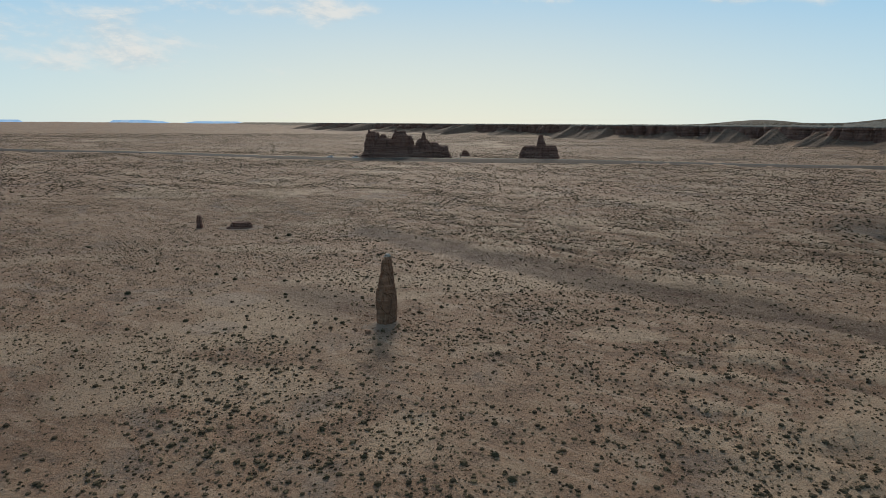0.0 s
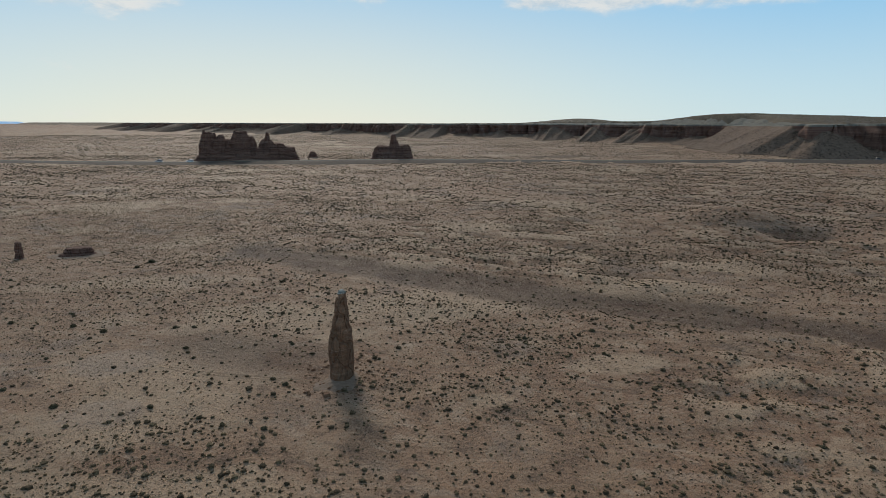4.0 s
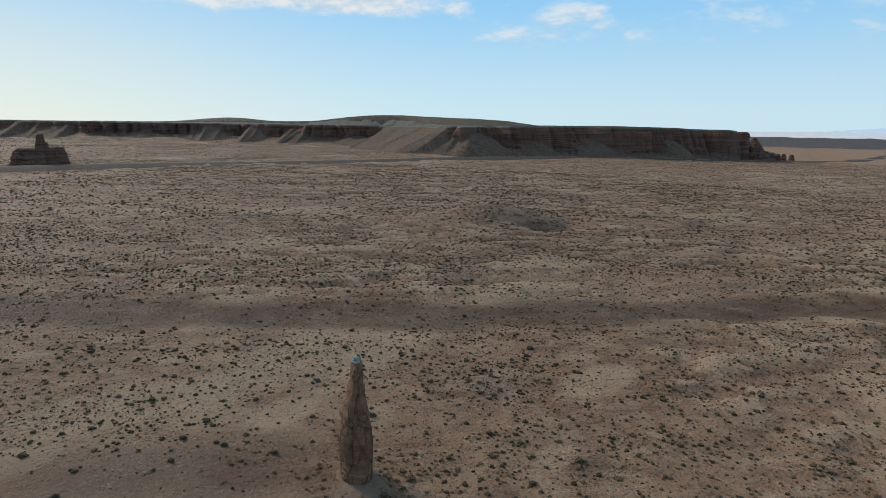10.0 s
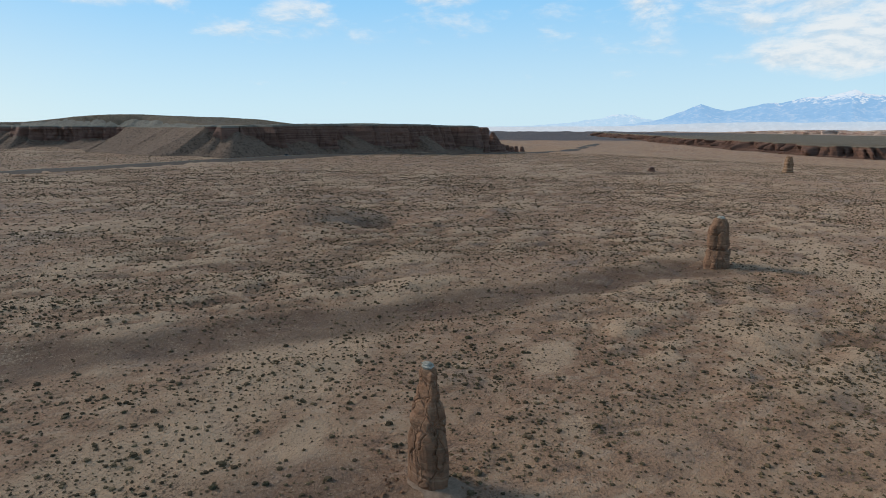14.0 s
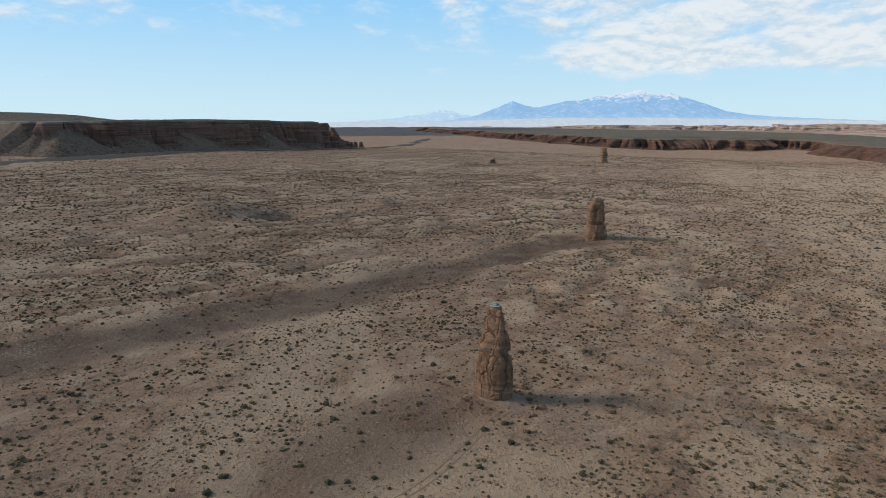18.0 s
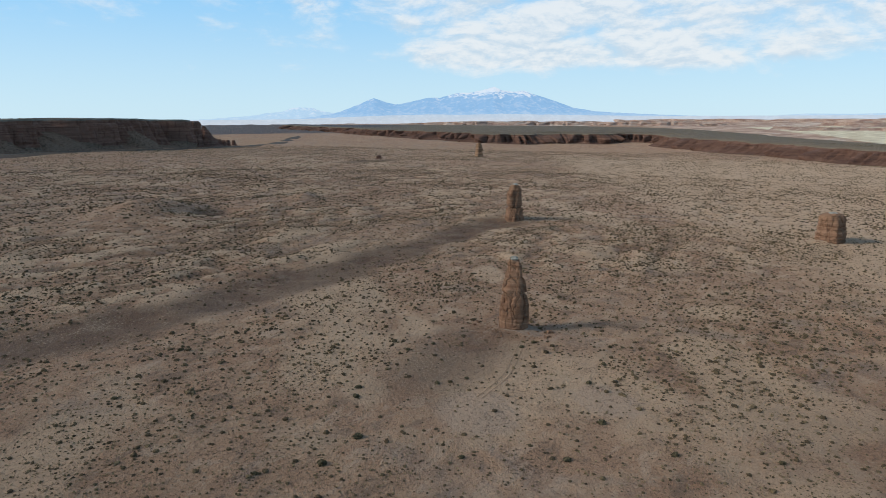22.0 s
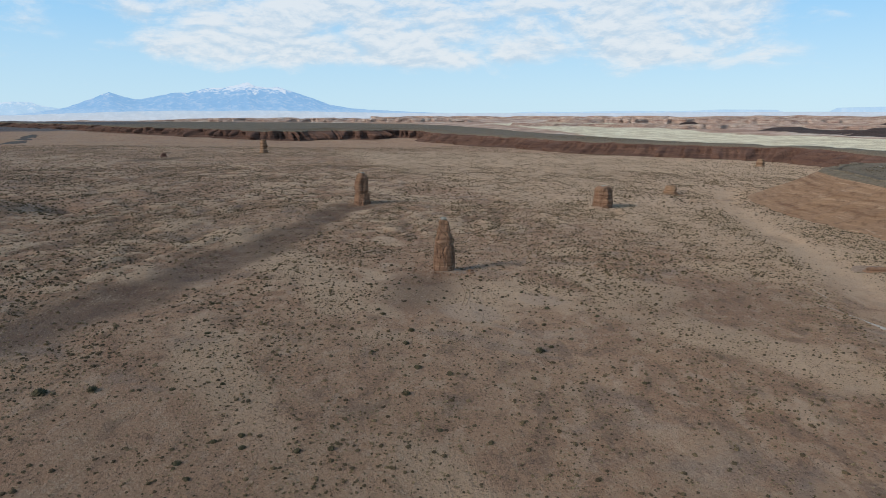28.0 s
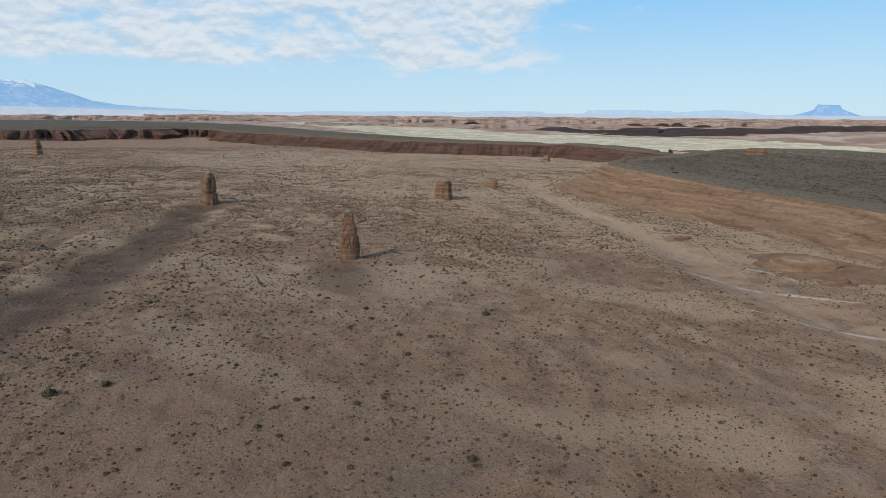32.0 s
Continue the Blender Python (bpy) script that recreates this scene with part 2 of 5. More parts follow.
def clay_bump(g, p):
    x, y, z = g.split(p)
    beds = g.noise(g.xyz(g.math("MULTIPLY", x, 0.05), g.math("MULTIPLY", y, 0.05), g.math("MULTIPLY", z, 1.6)), 1.0, 4, 0.6)
    return g.math("ADD", g.noise(p, 0.5, 8, 0.7), g.math("MULTIPLY", beds, 0.9))


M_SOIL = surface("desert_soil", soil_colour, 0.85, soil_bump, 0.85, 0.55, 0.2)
M_PIN = surface("tan_sandstone", strata_colour((0.205, 0.112, 0.068), (0.268, 0.152, 0.094), (0.325, 0.197, 0.125), (0.39, 0.26, 0.175)), 0.92, rock_bump, 1.0, 0.4)
M_ROCK = surface("brown_sandstone", strata_colour((0.125, 0.066, 0.05), (0.205, 0.112, 0.083), (0.265, 0.156, 0.117), (0.34, 0.235, 0.185)), 0.93, rock_bump, 0.9, 0.5)
M_RED = surface("red_mudstone", strata_colour((0.185, 0.105, 0.062), (0.275, 0.168, 0.102), (0.36, 0.236, 0.15), (0.46, 0.34, 0.24), 0.8), 0.95, clay_bump, 0.9, 0.8)
# Red mudstone darkened to paint in the cloud shade over the rim.
M_RIM_SHADED = surface("cloud_shaded_mudstone", strata_colour((0.09, 0.05, 0.038), (0.13, 0.07, 0.05), (0.17, 0.096, 0.068), (0.23, 0.15, 0.11), 0.3), 0.95, clay_bump, 0.8, 0.6)
M_PINK = surface("banded_badland_clay", strata_colour((0.34, 0.2, 0.155), (0.55, 0.39, 0.31), (0.70, 0.57, 0.47), (0.80, 0.73, 0.64), 0.22), 0.95, rock_bump, 0.8, 2.0)
# Dark red clay, painted darker still for the shadow on the hills.
M_DARKHILL = surface("dark_red_clay_in_shadow", strata_colour((0.07, 0.05, 0.047), (0.1, 0.068, 0.06), (0.14, 0.09, 0.075), (0.22, 0.15, 0.12), 0.2), 0.95, rock_bump, 0.8, 2.0)


def talus_colour(g, p):
    c = g.mix(g.ramp(g.noise(p, 0.35, 7, 0.7), 0.3, 0.7), (0.15, 0.1, 0.074), (0.245, 0.172, 0.127))
    return g.mix(g.math("MULTIPLY", g.ramp(g.noise(p, 0.42, 3, 0.6), 0.54, 0.6), 0.75), c, (0.075, 0.055, 0.038))


M_TALUS = surface("brown_talus", talus_colour, 0.95, soil_bump, 0.9, 0.6)
M_CAPSOIL = surface("grey_caprock_soil", lambda g, p: g.mix(g.ramp(g.noise(p, 0.3, 7, 0.7), 0.3, 0.7), (0.17, 0.155, 0.125), (0.27, 0.25, 0.21)), 0.95, soil_bump, 0.9, 0.5)
M_SAGE = surface("sage_and_gravel", lambda g, p: g.mix(g.ramp(g.noise(p, 0.5, 8, 0.75), 0.38, 0.62), (0.115, 0.091, 0.064), (0.21, 0.166, 0.117)), 0.95, soil_bump, 0.7, 0.4)
M_CAP = surface("grey_green_caprock", lambda g, p: g.mix(g.ramp(g.noise(p, 1.5, 6, 0.7), 0.35, 0.65), (0.25, 0.245, 0.21), (0.42, 0.405, 0.355)), 0.9, rock_bump, 0.8, 0.2)


def soft(name, lo, hi, scale, rough=0.85):
    return surface(name, lambda g, p: g.mix(g.ramp(g.noise(p, scale, 5, 0.65), 0.3, 0.7), lo, hi), rough)


def foliage(name, tones, dry):
    """Plants: each one takes its own tone; some are dry."""
    def colour(g, p):
        own = g.add("ShaderNodeNewGeometry").outputs["Random Per Island"]
        c = g.mix(g.ramp(own, 0.0, 0.8), tones[0], tones[1])
        c = g.mix(g.ramp(g.math("FRACT", g.math("MULTIPLY", own, 7.3)), 0.6, 0.95), c, dry)
        return g.mix(g.math("MULTIPLY", g.ramp(g.noise(p, 6.0, 3, 0.6), 0.35, 0.65), 0.4), c, tuple(v * 0.6 for v in tones[0]))
    return surface(name, colour, 0.95)


M_BUSH = foliage("grey_brown_brush", ((0.078, 0.056, 0.033), (0.132, 0.098, 0.056)), (0.22, 0.16, 0.09))
M_TUFT = foliage("dry_tufts", ((0.17, 0.125, 0.072), (0.29, 0.22, 0.125)), (0.36, 0.28, 0.16))
M_SHRUB = surface("dark_green_shrub", lambda g, p: g.mix(g.ramp(g.noise(p, 5.0, 4, 0.6), 0.3, 0.7), (0.06, 0.05, 0.028), (0.12, 0.1, 0.056)), 0.9)
M_STEM = soft("woody_stem", (0.09, 0.065, 0.045), (0.14, 0.105, 0.075), 8.0)
M_ROAD = soft("worn_asphalt", (0.05, 0.046, 0.044), (0.08, 0.074, 0.068), 0.6)
M_BANK = soft("dark_gravel_bank", (0.07, 0.054, 0.044), (0.12, 0.092, 0.073), 0.5, 0.95)
M_LINE = soft("faded_yellow_paint", (0.42, 0.33, 0.1), (0.55, 0.45, 0.18), 2.0)


# ---- numeric helpers ----
def hash2(i, j, seed):
    n = (i.astype(np.int64) * 374761393 + j.astype(np.int64) * 668265263 + seed * 974711) & 0xFFFFFFFF
    n = ((n ^ (n >> 13)) * 1274126177) & 0xFFFFFFFF
    return ((n ^ (n >> 16)) & 0xFFFFFF) / float(0xFFFFFF)


def vnoise(x, y, seed=0):
    """Smooth value noise from 0 to 1."""
    x, y = np.broadcast_arrays(np.asarray(x, float), np.asarray(y, float))
    i, j = np.floor(x), np.floor(y)
    u, v = x - i, y - j
    u, v = u * u * (3 - 2 * u), v * v * (3 - 2 * v)
    a, b = hash2(i, j, seed), hash2(i + 1, j, seed)
    c, d = hash2(i, j + 1, seed), hash2(i + 1, j + 1, seed)
    return (a * (1 - u) + b * u) * (1 - v) + (c * (1 - u) + d * u) * v


def fnoise(x, y, octaves=4, seed=0, gain=0.5):
    total, amp, norm = 0.0, 1.0, 0.0
    for k in range(octaves):
        total = total + amp * vnoise(np.asarray(x) * 2 ** k + 17.3 * k, np.asarray(y) * 2 ** k - 9.1 * k, seed + k)
        norm, amp = norm + amp, amp * gain
    return total / norm


def sstep(lo, hi, v):
    t = np.clip((v - lo) / (hi - lo), 0, 1)
    return t * t * (3 - 2 * t)


def line_gap(x, y, line):
    """Distance to a polyline, and the place along it."""
    best = np.full(np.shape(x), 1e9)
    along = np.zeros(np.shape(x))
    run = 0.0
    for (ax, ay), (bx, by) in zip(line[:-1], line[1:]):
        dx, dy = bx - ax, by - ay
        length = math.hypot(dx, dy)
        t = np.clip(((x - ax) * dx + (y - ay) * dy) / length ** 2, 0, 1)
        d = np.hypot(x - ax - t * dx, y - ay - t * dy)
        along = np.where(d < best, run + t * length, along)
        best = np.minimum(best, d)
        run += length
    return best, along


def inside_gap(x, y, ring):
    """Signed distance to a closed ring, positive inside."""
    d, _ = line_gap(x, y, ring + ring[:1])
    inn = np.zeros(np.shape(x), bool)
    for (ax, ay), (bx, by) in zip(ring, ring[1:] + ring[:1]):
        if ay != by:
            inn ^= ((ay > y) != (by > y)) & (x < (bx - ax) * (y - ay) / (by - ay) + ax)
    return np.where(inn, d, -d)


KEPT = {}


def gap_to(name, x, y):
    """inside_gap or line_gap to a named outline, kept for large sets of places."""
    key = (name, id(x))
    if np.size(x) < 100000:
        return OUTLINES[name](x, y)
    if key not in KEPT:
        KEPT[key] = (x, OUTLINES[name](x, y))
    return KEPT[key][1]


def rounded(line, times=2):
    for _ in range(times):
        out = [line[0]]
        for (ax, ay), (bx, by) in zip(line[:-1], line[1:]):
            out += [(ax * 0.75 + bx * 0.25, ay * 0.75 + by * 0.25), (ax * 0.25 + bx * 0.75, ay * 0.25 + by * 0.75)]
        line = out + [line[-1]]
    return line


def spaced(line, step):
    p = np.array(line, float)
    s = np.concatenate(([0], np.cumsum(np.hypot(*np.diff(p, axis=0).T))))
    n = max(2, int(s[-1] / step))
    at = np.linspace(0, s[-1], n)
    return np.stack([np.interp(at, s, p[:, k]) for k in (0, 1)], 1), at


def mesh_from(name, verts, faces, material, smooth=True):
    """A mesh from arrays: verts n x 3, faces m x 3 or m x 4."""
    me = bpy.data.meshes.new(name)
    verts, faces = np.asarray(verts, np.float32), np.asarray(faces, np.int32)
    k = faces.shape[1]
    me.vertices.add(len(verts))
    me.vertices.foreach_set("co", verts.ravel())
    me.loops.add(faces.size)
    me.loops.foreach_set("vertex_index", faces.ravel())
    me.polygons.add(len(faces))
    me.polygons.foreach_set("loop_start", np.arange(0, faces.size, k, dtype=np.int32))
    me.polygons.foreach_set("loop_total", np.full(len(faces), k, dtype=np.int32))
    me.polygons.foreach_set("use_smooth", np.full(len(faces), smooth))
    me.materials.append(material)
    me.update()
    me.validate()
    return me


def grid_faces(rows, cols, wrap=False):
    r, c = np.meshgrid(np.arange(rows - 1), np.arange(cols if wrap else cols - 1), indexing="ij")
    a = r * cols + c
    b = r * cols + (c + 1) % cols
    return np.stack([a, b, b + cols, a + cols], -1).reshape(-1, 4)


def part_mesh(name, me, parent=None, label=""):
    ob = new(name, me)
    if parent:
        ob.parent = parent
    return tagged(ob, label)


def empty(name, at, label, category, group="", kind=""):
    ob = new(name)
    ob.location = at
    ob.empty_display_size = 0.5
    return tagged(ob, label, category, group, kind)


# ---- lie of the land ----
MESA = [(-900, 2600), (-350, 1700), (-120, 1330), (60, 1140), (190, 1030), (300, 950), (400, 890), (480, 800), (505, 700), (486, 605), (454, 535), (449, 494),
        (480, 478), (525, 465), (580, 446), (640, 424), (700, 402), (760, 378), (808, 362), (842, 374), (862, 430), (880, 600), (860, 850), (700, 1500), (500, 2600)]
RIM = [(2600, 420), (2000, 250), (1500, 110), (1330, 40), (1200, -40), (1125, -110), (1095, -190), (1120, -270), (1075, -330), (1110, -400), (1060, -445), (950, -420), (860, -440), (770, -425), (690, -446), (610, -432), (540, -448), (480, -464),
       (405, -497), (345, -532), (300, -540), (250, -516), (205, -492), (165, -486), (150, -515), (190, -560), (270, -606), (400, -615), (520, -600), (800, -625), (1020, -680), (1400, -620), (1900, -370), (2600, -20)]
TERRACE = [(-420, 165), (-265, 85), (-182, 40), (-142, 5), (-106, -32), (-75, -54), (-44, -68), (-8, -88), (26, -112), (48, -138), (56, -175), (46, -230), (60, -330), (20, -420), (-100, -470), (-420, -420)]
ROAD = rounded([(-1600, 800), (-800, 645), (-388, 563), (-280, 543), (-153, 514), (-70, 500), (10, 492), (95, 493), (190, 497), (290, 483), (370, 462), (450, 444), (540, 426), (620, 400), (700, 376), (780, 345), (880, 305), (1050, 270), (1400, 260)])
BAND = [(-24, 212), (-12, 198), (4, 182), (34, 159), (60, 139), (92, 112), (118, 93)]
BLOWOUTS = [(-46, 136, 7.5, 6), (-44.5, 118, 6.5, 5)]
SANDY = [(-11, 140, 8, 4.5), (-37, 150, 7, 4), (30, 118, 10, 5), (6, 110, 6, 3.5)]
WASH = rounded([(-175, 150), (-128, 102), (-110, 88), (-92, 72), (-68, 42), (-40, 14), (-14, -8), (20, -40), (60, -78), (110, -150)])


CREAM = [(1900, -1150), (1300, -900), (1020, -790), (800, -690), (500, -620), (340, -620), (266, -616), (185, -520), (85, -496), (0, -500), (-160, -520), (-300, -700), (-290, -860), (20, -1000), (190, -1090), (330, -1080), (560, -1010), (733, -990), (1000, -1120), (1400, -1400), (1900, -1650)]
OUTLINES = {"mesa": lambda x, y: inside_gap(x, y, MESA), "rim": lambda x, y: inside_gap(x, y, RIM), "terrace": lambda x, y: inside_gap(x, y, TERRACE), "cream": lambda x, y: inside_gap(x, y, CREAM),
            "band": lambda x, y: line_gap(x, y, BAND)[0], "wash": lambda x, y: line_gap(x, y, WASH)[0], "road": lambda x, y: line_gap(x, y, ROAD)[0]}


def terrace_top(x):
    return np.interp(x, [-200, -140, -100, -60, -10, 30, 60], [9.0, 8.0, 6.3, 6.6, 8.4, 9.2, 9.0])


def rim_top(x):
    return np.interp(x, [0, 160, 230, 400, 550, 770, 950, 1050, 1130, 1200, 1600], [-11, -6, -2.5, -2.5, -2, 0, 1, 3, 6, 9, 13])


def mesa_top(x, y):
    """Height of the mesa's edge: highest over the near cliffs, falling to its end."""
    face = np.interp(x, [440, 520, 720, 800, 850, 900], [37.0, 38.5, 39.5, 37.0, 34.5, 33.0])
    far = sstep(480, 620, y)
    return face * (1 - far) + 36.9 * far


def hummocks(x, y):
    """Wind-blown hummocks in rows, and where they stand."""
    u, v = 0.79 * x - 0.61 * y, 0.61 * x + 0.79 * y
    hum = fnoise(u / 8.5, v / 4.2, 3, 631)
    patch = (0.3 + 0.7 * sstep(0.4, 0.6, fnoise(u / 70, v / 34, 3, 633))) * sstep(560, 330, np.hypot(x - 60, y - 160)) * (0.2 + 0.8 * sstep(-62, -12, x + 0.35 * (120 - y)))
    return hum, patch


def land(x, y):
    """Height of the ground."""
    x, y = np.asarray(x, float), np.asarray(y, float)
    r = np.hypot(x, y - 120)
    bearing = np.degrees(np.arctan2(x, y - 120))
    plane = -3.5 - 0.0078 * x + 0.0266 * y
    north = sstep(75, 35, np.abs(bearing + 15))
    plane = np.where(plane > 8, 8 + 14 * (1 - np.exp(-(plane - 8) / 14)), plane)
    plane = np.maximum(plane, -22 + 0 * plane)
    far_n = np.interp(r, [0, 900, 1600, 4900], [16, 19, 22, 29])
    far_s = np.interp(r, [0, 1000, 1500, 2600, 3600, 4900], [-10, -5, -1, 1, 8, 16])
    far = far_n * north + far_s * (1 - north)
    w = sstep(550, 1500, r)
    z = plane * (1 - w) + far * w
    z = z - 2.8 * np.exp(-((x + 82) / 34) ** 2 - ((y - 232) / 30) ** 2)
    z = z - 7.0 * np.exp(-((x - 960) / 230) ** 2 - ((y + 230) / 250) ** 2)
    z = z + 4.0 * np.exp(-((x - 600) / 280) ** 2 - ((y - 450) / 160) ** 2)
    z = z + 5.4 * np.exp(-((x - 143) / 24) ** 2 - ((y - 230) / 15) ** 2) - 2.4 * np.exp(-((x - 152) / 18) ** 2 - ((y - 204) / 9) ** 2) + 2.4 * np.exp(-((x - 198) / 18) ** 2 - ((y - 172) / 6) ** 2)
    z = z + 0.9 * (fnoise(x / 60, y / 60, 4, 3) - 0.5) * (1 + r / 300) + 0.3 * (fnoise(x / 9, y / 9, 3, 9) - 0.5) + 0.35 * (fnoise(x / 4.2, y / 4.2, 2, 19) - 0.5) * (r < 420)
    hum, patch = hummocks(x, y)
    z = z + 2.5 * (hum - 0.5) * patch
    d = gap_to("band", x, y)
    z = z - 0.7 * np.exp(-(d / 9) ** 2)
    d = gap_to("wash", x, y)
    z = z - 1.0 * np.exp(-(d / 7) ** 2)
    clay = sstep(0, 250, r - np.interp(bearing, [112, 125, 150, 165, 180], [1500, 1200, 1020, 800, 760])) * sstep(108, 122, bearing)
    z = z + clay * (5 * (np.abs(fnoise(x / 150, y / 150, 4, 95) - 0.5) * 2 - 0.35) + 5 * (fnoise(x / 500, y / 500, 2, 96) - 0.5))
    # raised ground: mesa, far rim, terrace
    d = gap_to("mesa", x, y)
    hill = 10.5 * np.exp(-(((x - 640) / 165) ** 2 + ((y - 730) / 125) ** 2) ** 2) + 4 * np.exp(-((x - 560) / 160) ** 2 - ((y - 860) / 170) ** 2) + 7 * np.exp(-((x - 470) / 60) ** 2 - ((y - 1010) / 60) ** 2)
    hill = hill * (0.85 + 0.3 * fnoise(x / 70, y / 70, 3, 23))
    top = mesa_top(x, y) + 0.6 + hill + 1.2 * (fnoise(x / 50, y / 50, 3, 21) - 0.5)
    talus = np.clip(1 + d / 60, 0, 1) ** 2 * 6 * sstep(500, 800, y)
    z = np.maximum(z + talus, z + (top - z) * sstep(30, 50, d))
    d = gap_to("rim", x, y)
    top = rim_top(x) + 1.5 * (fnoise(x / 60, y / 60, 3, 31) - 0.5)
    z = z + (top - z) * sstep(26, 46, d) * sstep(-1, 1, top - z)
    d = gap_to("terrace", x, y)
    top = terrace_top(x) + 0.8 * (fnoise(x / 40, y / 40, 3, 41) - 0.5)
    z = z + (top - z) * sstep(7, 17, d) * sstep(-1, 1, top - z)
    return z


def spread(mid_lo, mid_hi, fine, growth, reach, growth_down):
    """Grid lines: fine between mid_lo and mid_hi, wider and wider out to reach."""
    inner = list(np.arange(mid_lo, mid_hi, fine))
    up, v, s = [], mid_hi, fine
    while v < reach:
        up.append(v)
        s = max(fine, s * (1 + growth))
        v += min(s, 60)
    down, v, s = [], mid_lo, fine
    while v > -reach:
        s = max(fine, s * (1 + growth_down))
        v -= min(s, 60)
        down.append(v)
    return np.array(down[::-1] + inner + up)


LIE = []


def between(gx, gy, values, x, y):
    """Values of a grid between its lines."""
    i = np.clip(np.searchsorted(gx, x) - 1, 0, len(gx) - 2)
    j = np.clip(np.searchsorted(gy, y) - 1, 0, len(gy) - 2)
    u, v = np.clip((x - gx[i]) / (gx[i + 1] - gx[i]), 0, 1), np.clip((y - gy[j]) / (gy[j + 1] - gy[j]), 0, 1)
    return (values[j, i] * (1 - u) + values[j, i + 1] * u) * (1 - v) + (values[j + 1, i] * (1 - u) + values[j + 1, i + 1] * u) * v


def lie(x, y):
    """Height of the finished ground."""
    return between(*LIE, np.asarray(x, float), np.asarray(y, float))


def build_ground():
    gx, gy = spread(-120, 130, 1.4, 0.016, 4900, 0.06), spread(-20, 240, 1.4, 0.016, 4900, 0.016)
    x, y = np.meshgrid(gx, gy)
    x, y = x.ravel(), y.ravel()
    z = land(x, y)
    LIE.extend([gx, gy, z.reshape(len(gy), len(gx))])
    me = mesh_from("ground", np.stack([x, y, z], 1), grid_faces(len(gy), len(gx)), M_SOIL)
    r = np.hypot(x, y - 120)
    bearing = np.degrees(np.arctan2(x, y - 120))
    warp = 10 * (fnoise(x / 25, y / 25, 3, 51) - 0.5)
    soils = {}
    d = gap_to("band", x, y)
    # Shade beside the tall pinnacle, painted as a dark oval.
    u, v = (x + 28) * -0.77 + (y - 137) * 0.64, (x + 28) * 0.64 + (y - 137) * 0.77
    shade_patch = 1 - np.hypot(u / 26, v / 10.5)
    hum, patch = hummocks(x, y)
    # Cloud shade over the east and a western spot, painted as darker ground.
    cloud_shade = 0.34 * sstep(30, 120, x) * sstep(80, 160, y) * (r < 900) + 0.45 * np.exp(-((x + 62) / 30) ** 2 - ((y - 84) / 36) ** 2)
    far_streak = sstep(1.0, 0.4, np.hypot((x - 510) * 0.75 / 70 + (y - 130) * -0.66 / 70, ((x - 510) * 0.66 + (y - 130) * 0.75) / 16))
    pull_out = sstep(1.0, 0.5, np.hypot((x - 225) / 45, (y - 540) / 16) + 0.03 * warp)
    # Shade on the mound's south side, painted as a dark ellipse.
    hollow_shade = sstep(1.0, 0.3, np.hypot((x - 152) / 20, (y - 207) / 9))
    # Dark streaks, gravel and hummock hollows share the mask with the painted shade.
    soils["dark_soil_and_shade"] = np.maximum.reduce([sstep(16, 1, d + warp * 1.2), 0.68 * sstep(-0.6, 0.8, shade_patch + 0.06 * warp), 0.5 * sstep(0.46, 0.34, hum) * patch, cloud_shade, far_streak, hollow_shade * 0.95, pull_out])
    d = gap_to("wash", x, y)
    grey_flat = np.maximum(sstep(1.1, 0.6, np.hypot((x - 58) / 26, (y + 178) / 30) + 0.04 * warp), 0.4 * sstep(1.1, 0.5, np.hypot((x - 5) / 75, (y + 350) / 55) + 0.05 * warp))
    soils["salt"] = grey_flat * sstep(0.3, 0.55, fnoise(x / 12, y / 12, 3, 61))
    # The southern flat is pale soil, lightened further for the stronger sun on it.
    soils["pale_sand_and_sun"] = np.maximum.reduce([sstep(16, 5, d + warp) * 0.4, 0.95 * sstep(80, 0, y + 0.2 * x) * sstep(900, 600, r), *[0.9 * sstep(1.0, 0.4, np.hypot((x - bx) / bw, (y - by) / bd) + 0.05 * warp) for bx, by, bw, bd in SANDY], sstep(0.6, 0.75, fnoise(x / 45, y / 26, 3, 71)) * 0.8 * (r < 900), sstep(0.5, 0.66, hum) * patch])
    t = gap_to("terrace", x, y)
    rim = gap_to("rim", x, y)
    mesa = gap_to("mesa", x, y)
    edge = np.maximum(sstep(-46, -10, t + 1.5 * warp) * sstep(16, 8, t), np.maximum(sstep(-40, -4, rim) * sstep(40, 24, rim), 0))
    orange = sstep(700, 900, r) * sstep(1900, 1500, r) * sstep(50, 62, bearing) * sstep(88, 78, bearing)
    soils["bare_clay"] = np.maximum.reduce([sstep(1.05, 0.6, np.hypot((x - bx) / bw, (y - by) / bd) + 0.05 * warp) for bx, by, bw, bd in BLOWOUTS])
    soils["red_earth"] = edge
    soils["orange_flat"] = orange * sstep(0.35, 0.6, fnoise(x / 160, y / 60, 3, 81))
    # Brown soil in the west; the eastern term paints in cloud shade.
    soils["brown_flat_and_shade"] = np.maximum(0.5 * np.exp(-((x + 85) / 55) ** 2 - ((y - 195) / 65) ** 2), 0.15 * sstep(110, 260, x + 0.4 * warp) * sstep(150, 300, y) * (r < 1000))
    soils["sage_flat"] = np.maximum(0.8 * sstep(3, 14, t), np.maximum(sstep(18, 40, rim), sstep(10, 40, mesa) * 0.9))
    soils["far_plain_haze"] = sstep(1450, 1900, r + 8 * warp) * sstep(40, 56, bearing) * sstep(102, 86, bearing)
    start = np.interp(bearing, [112, 125, 150, 165, 180], [1500, 1200, 1020, 800, 760])
    hills = sstep(0, 120, r + 3 * warp - start) * np.maximum(sstep(112, 122, bearing), bearing < -150)
    bands = fnoise(x / 700, y / 260, 3, 91)
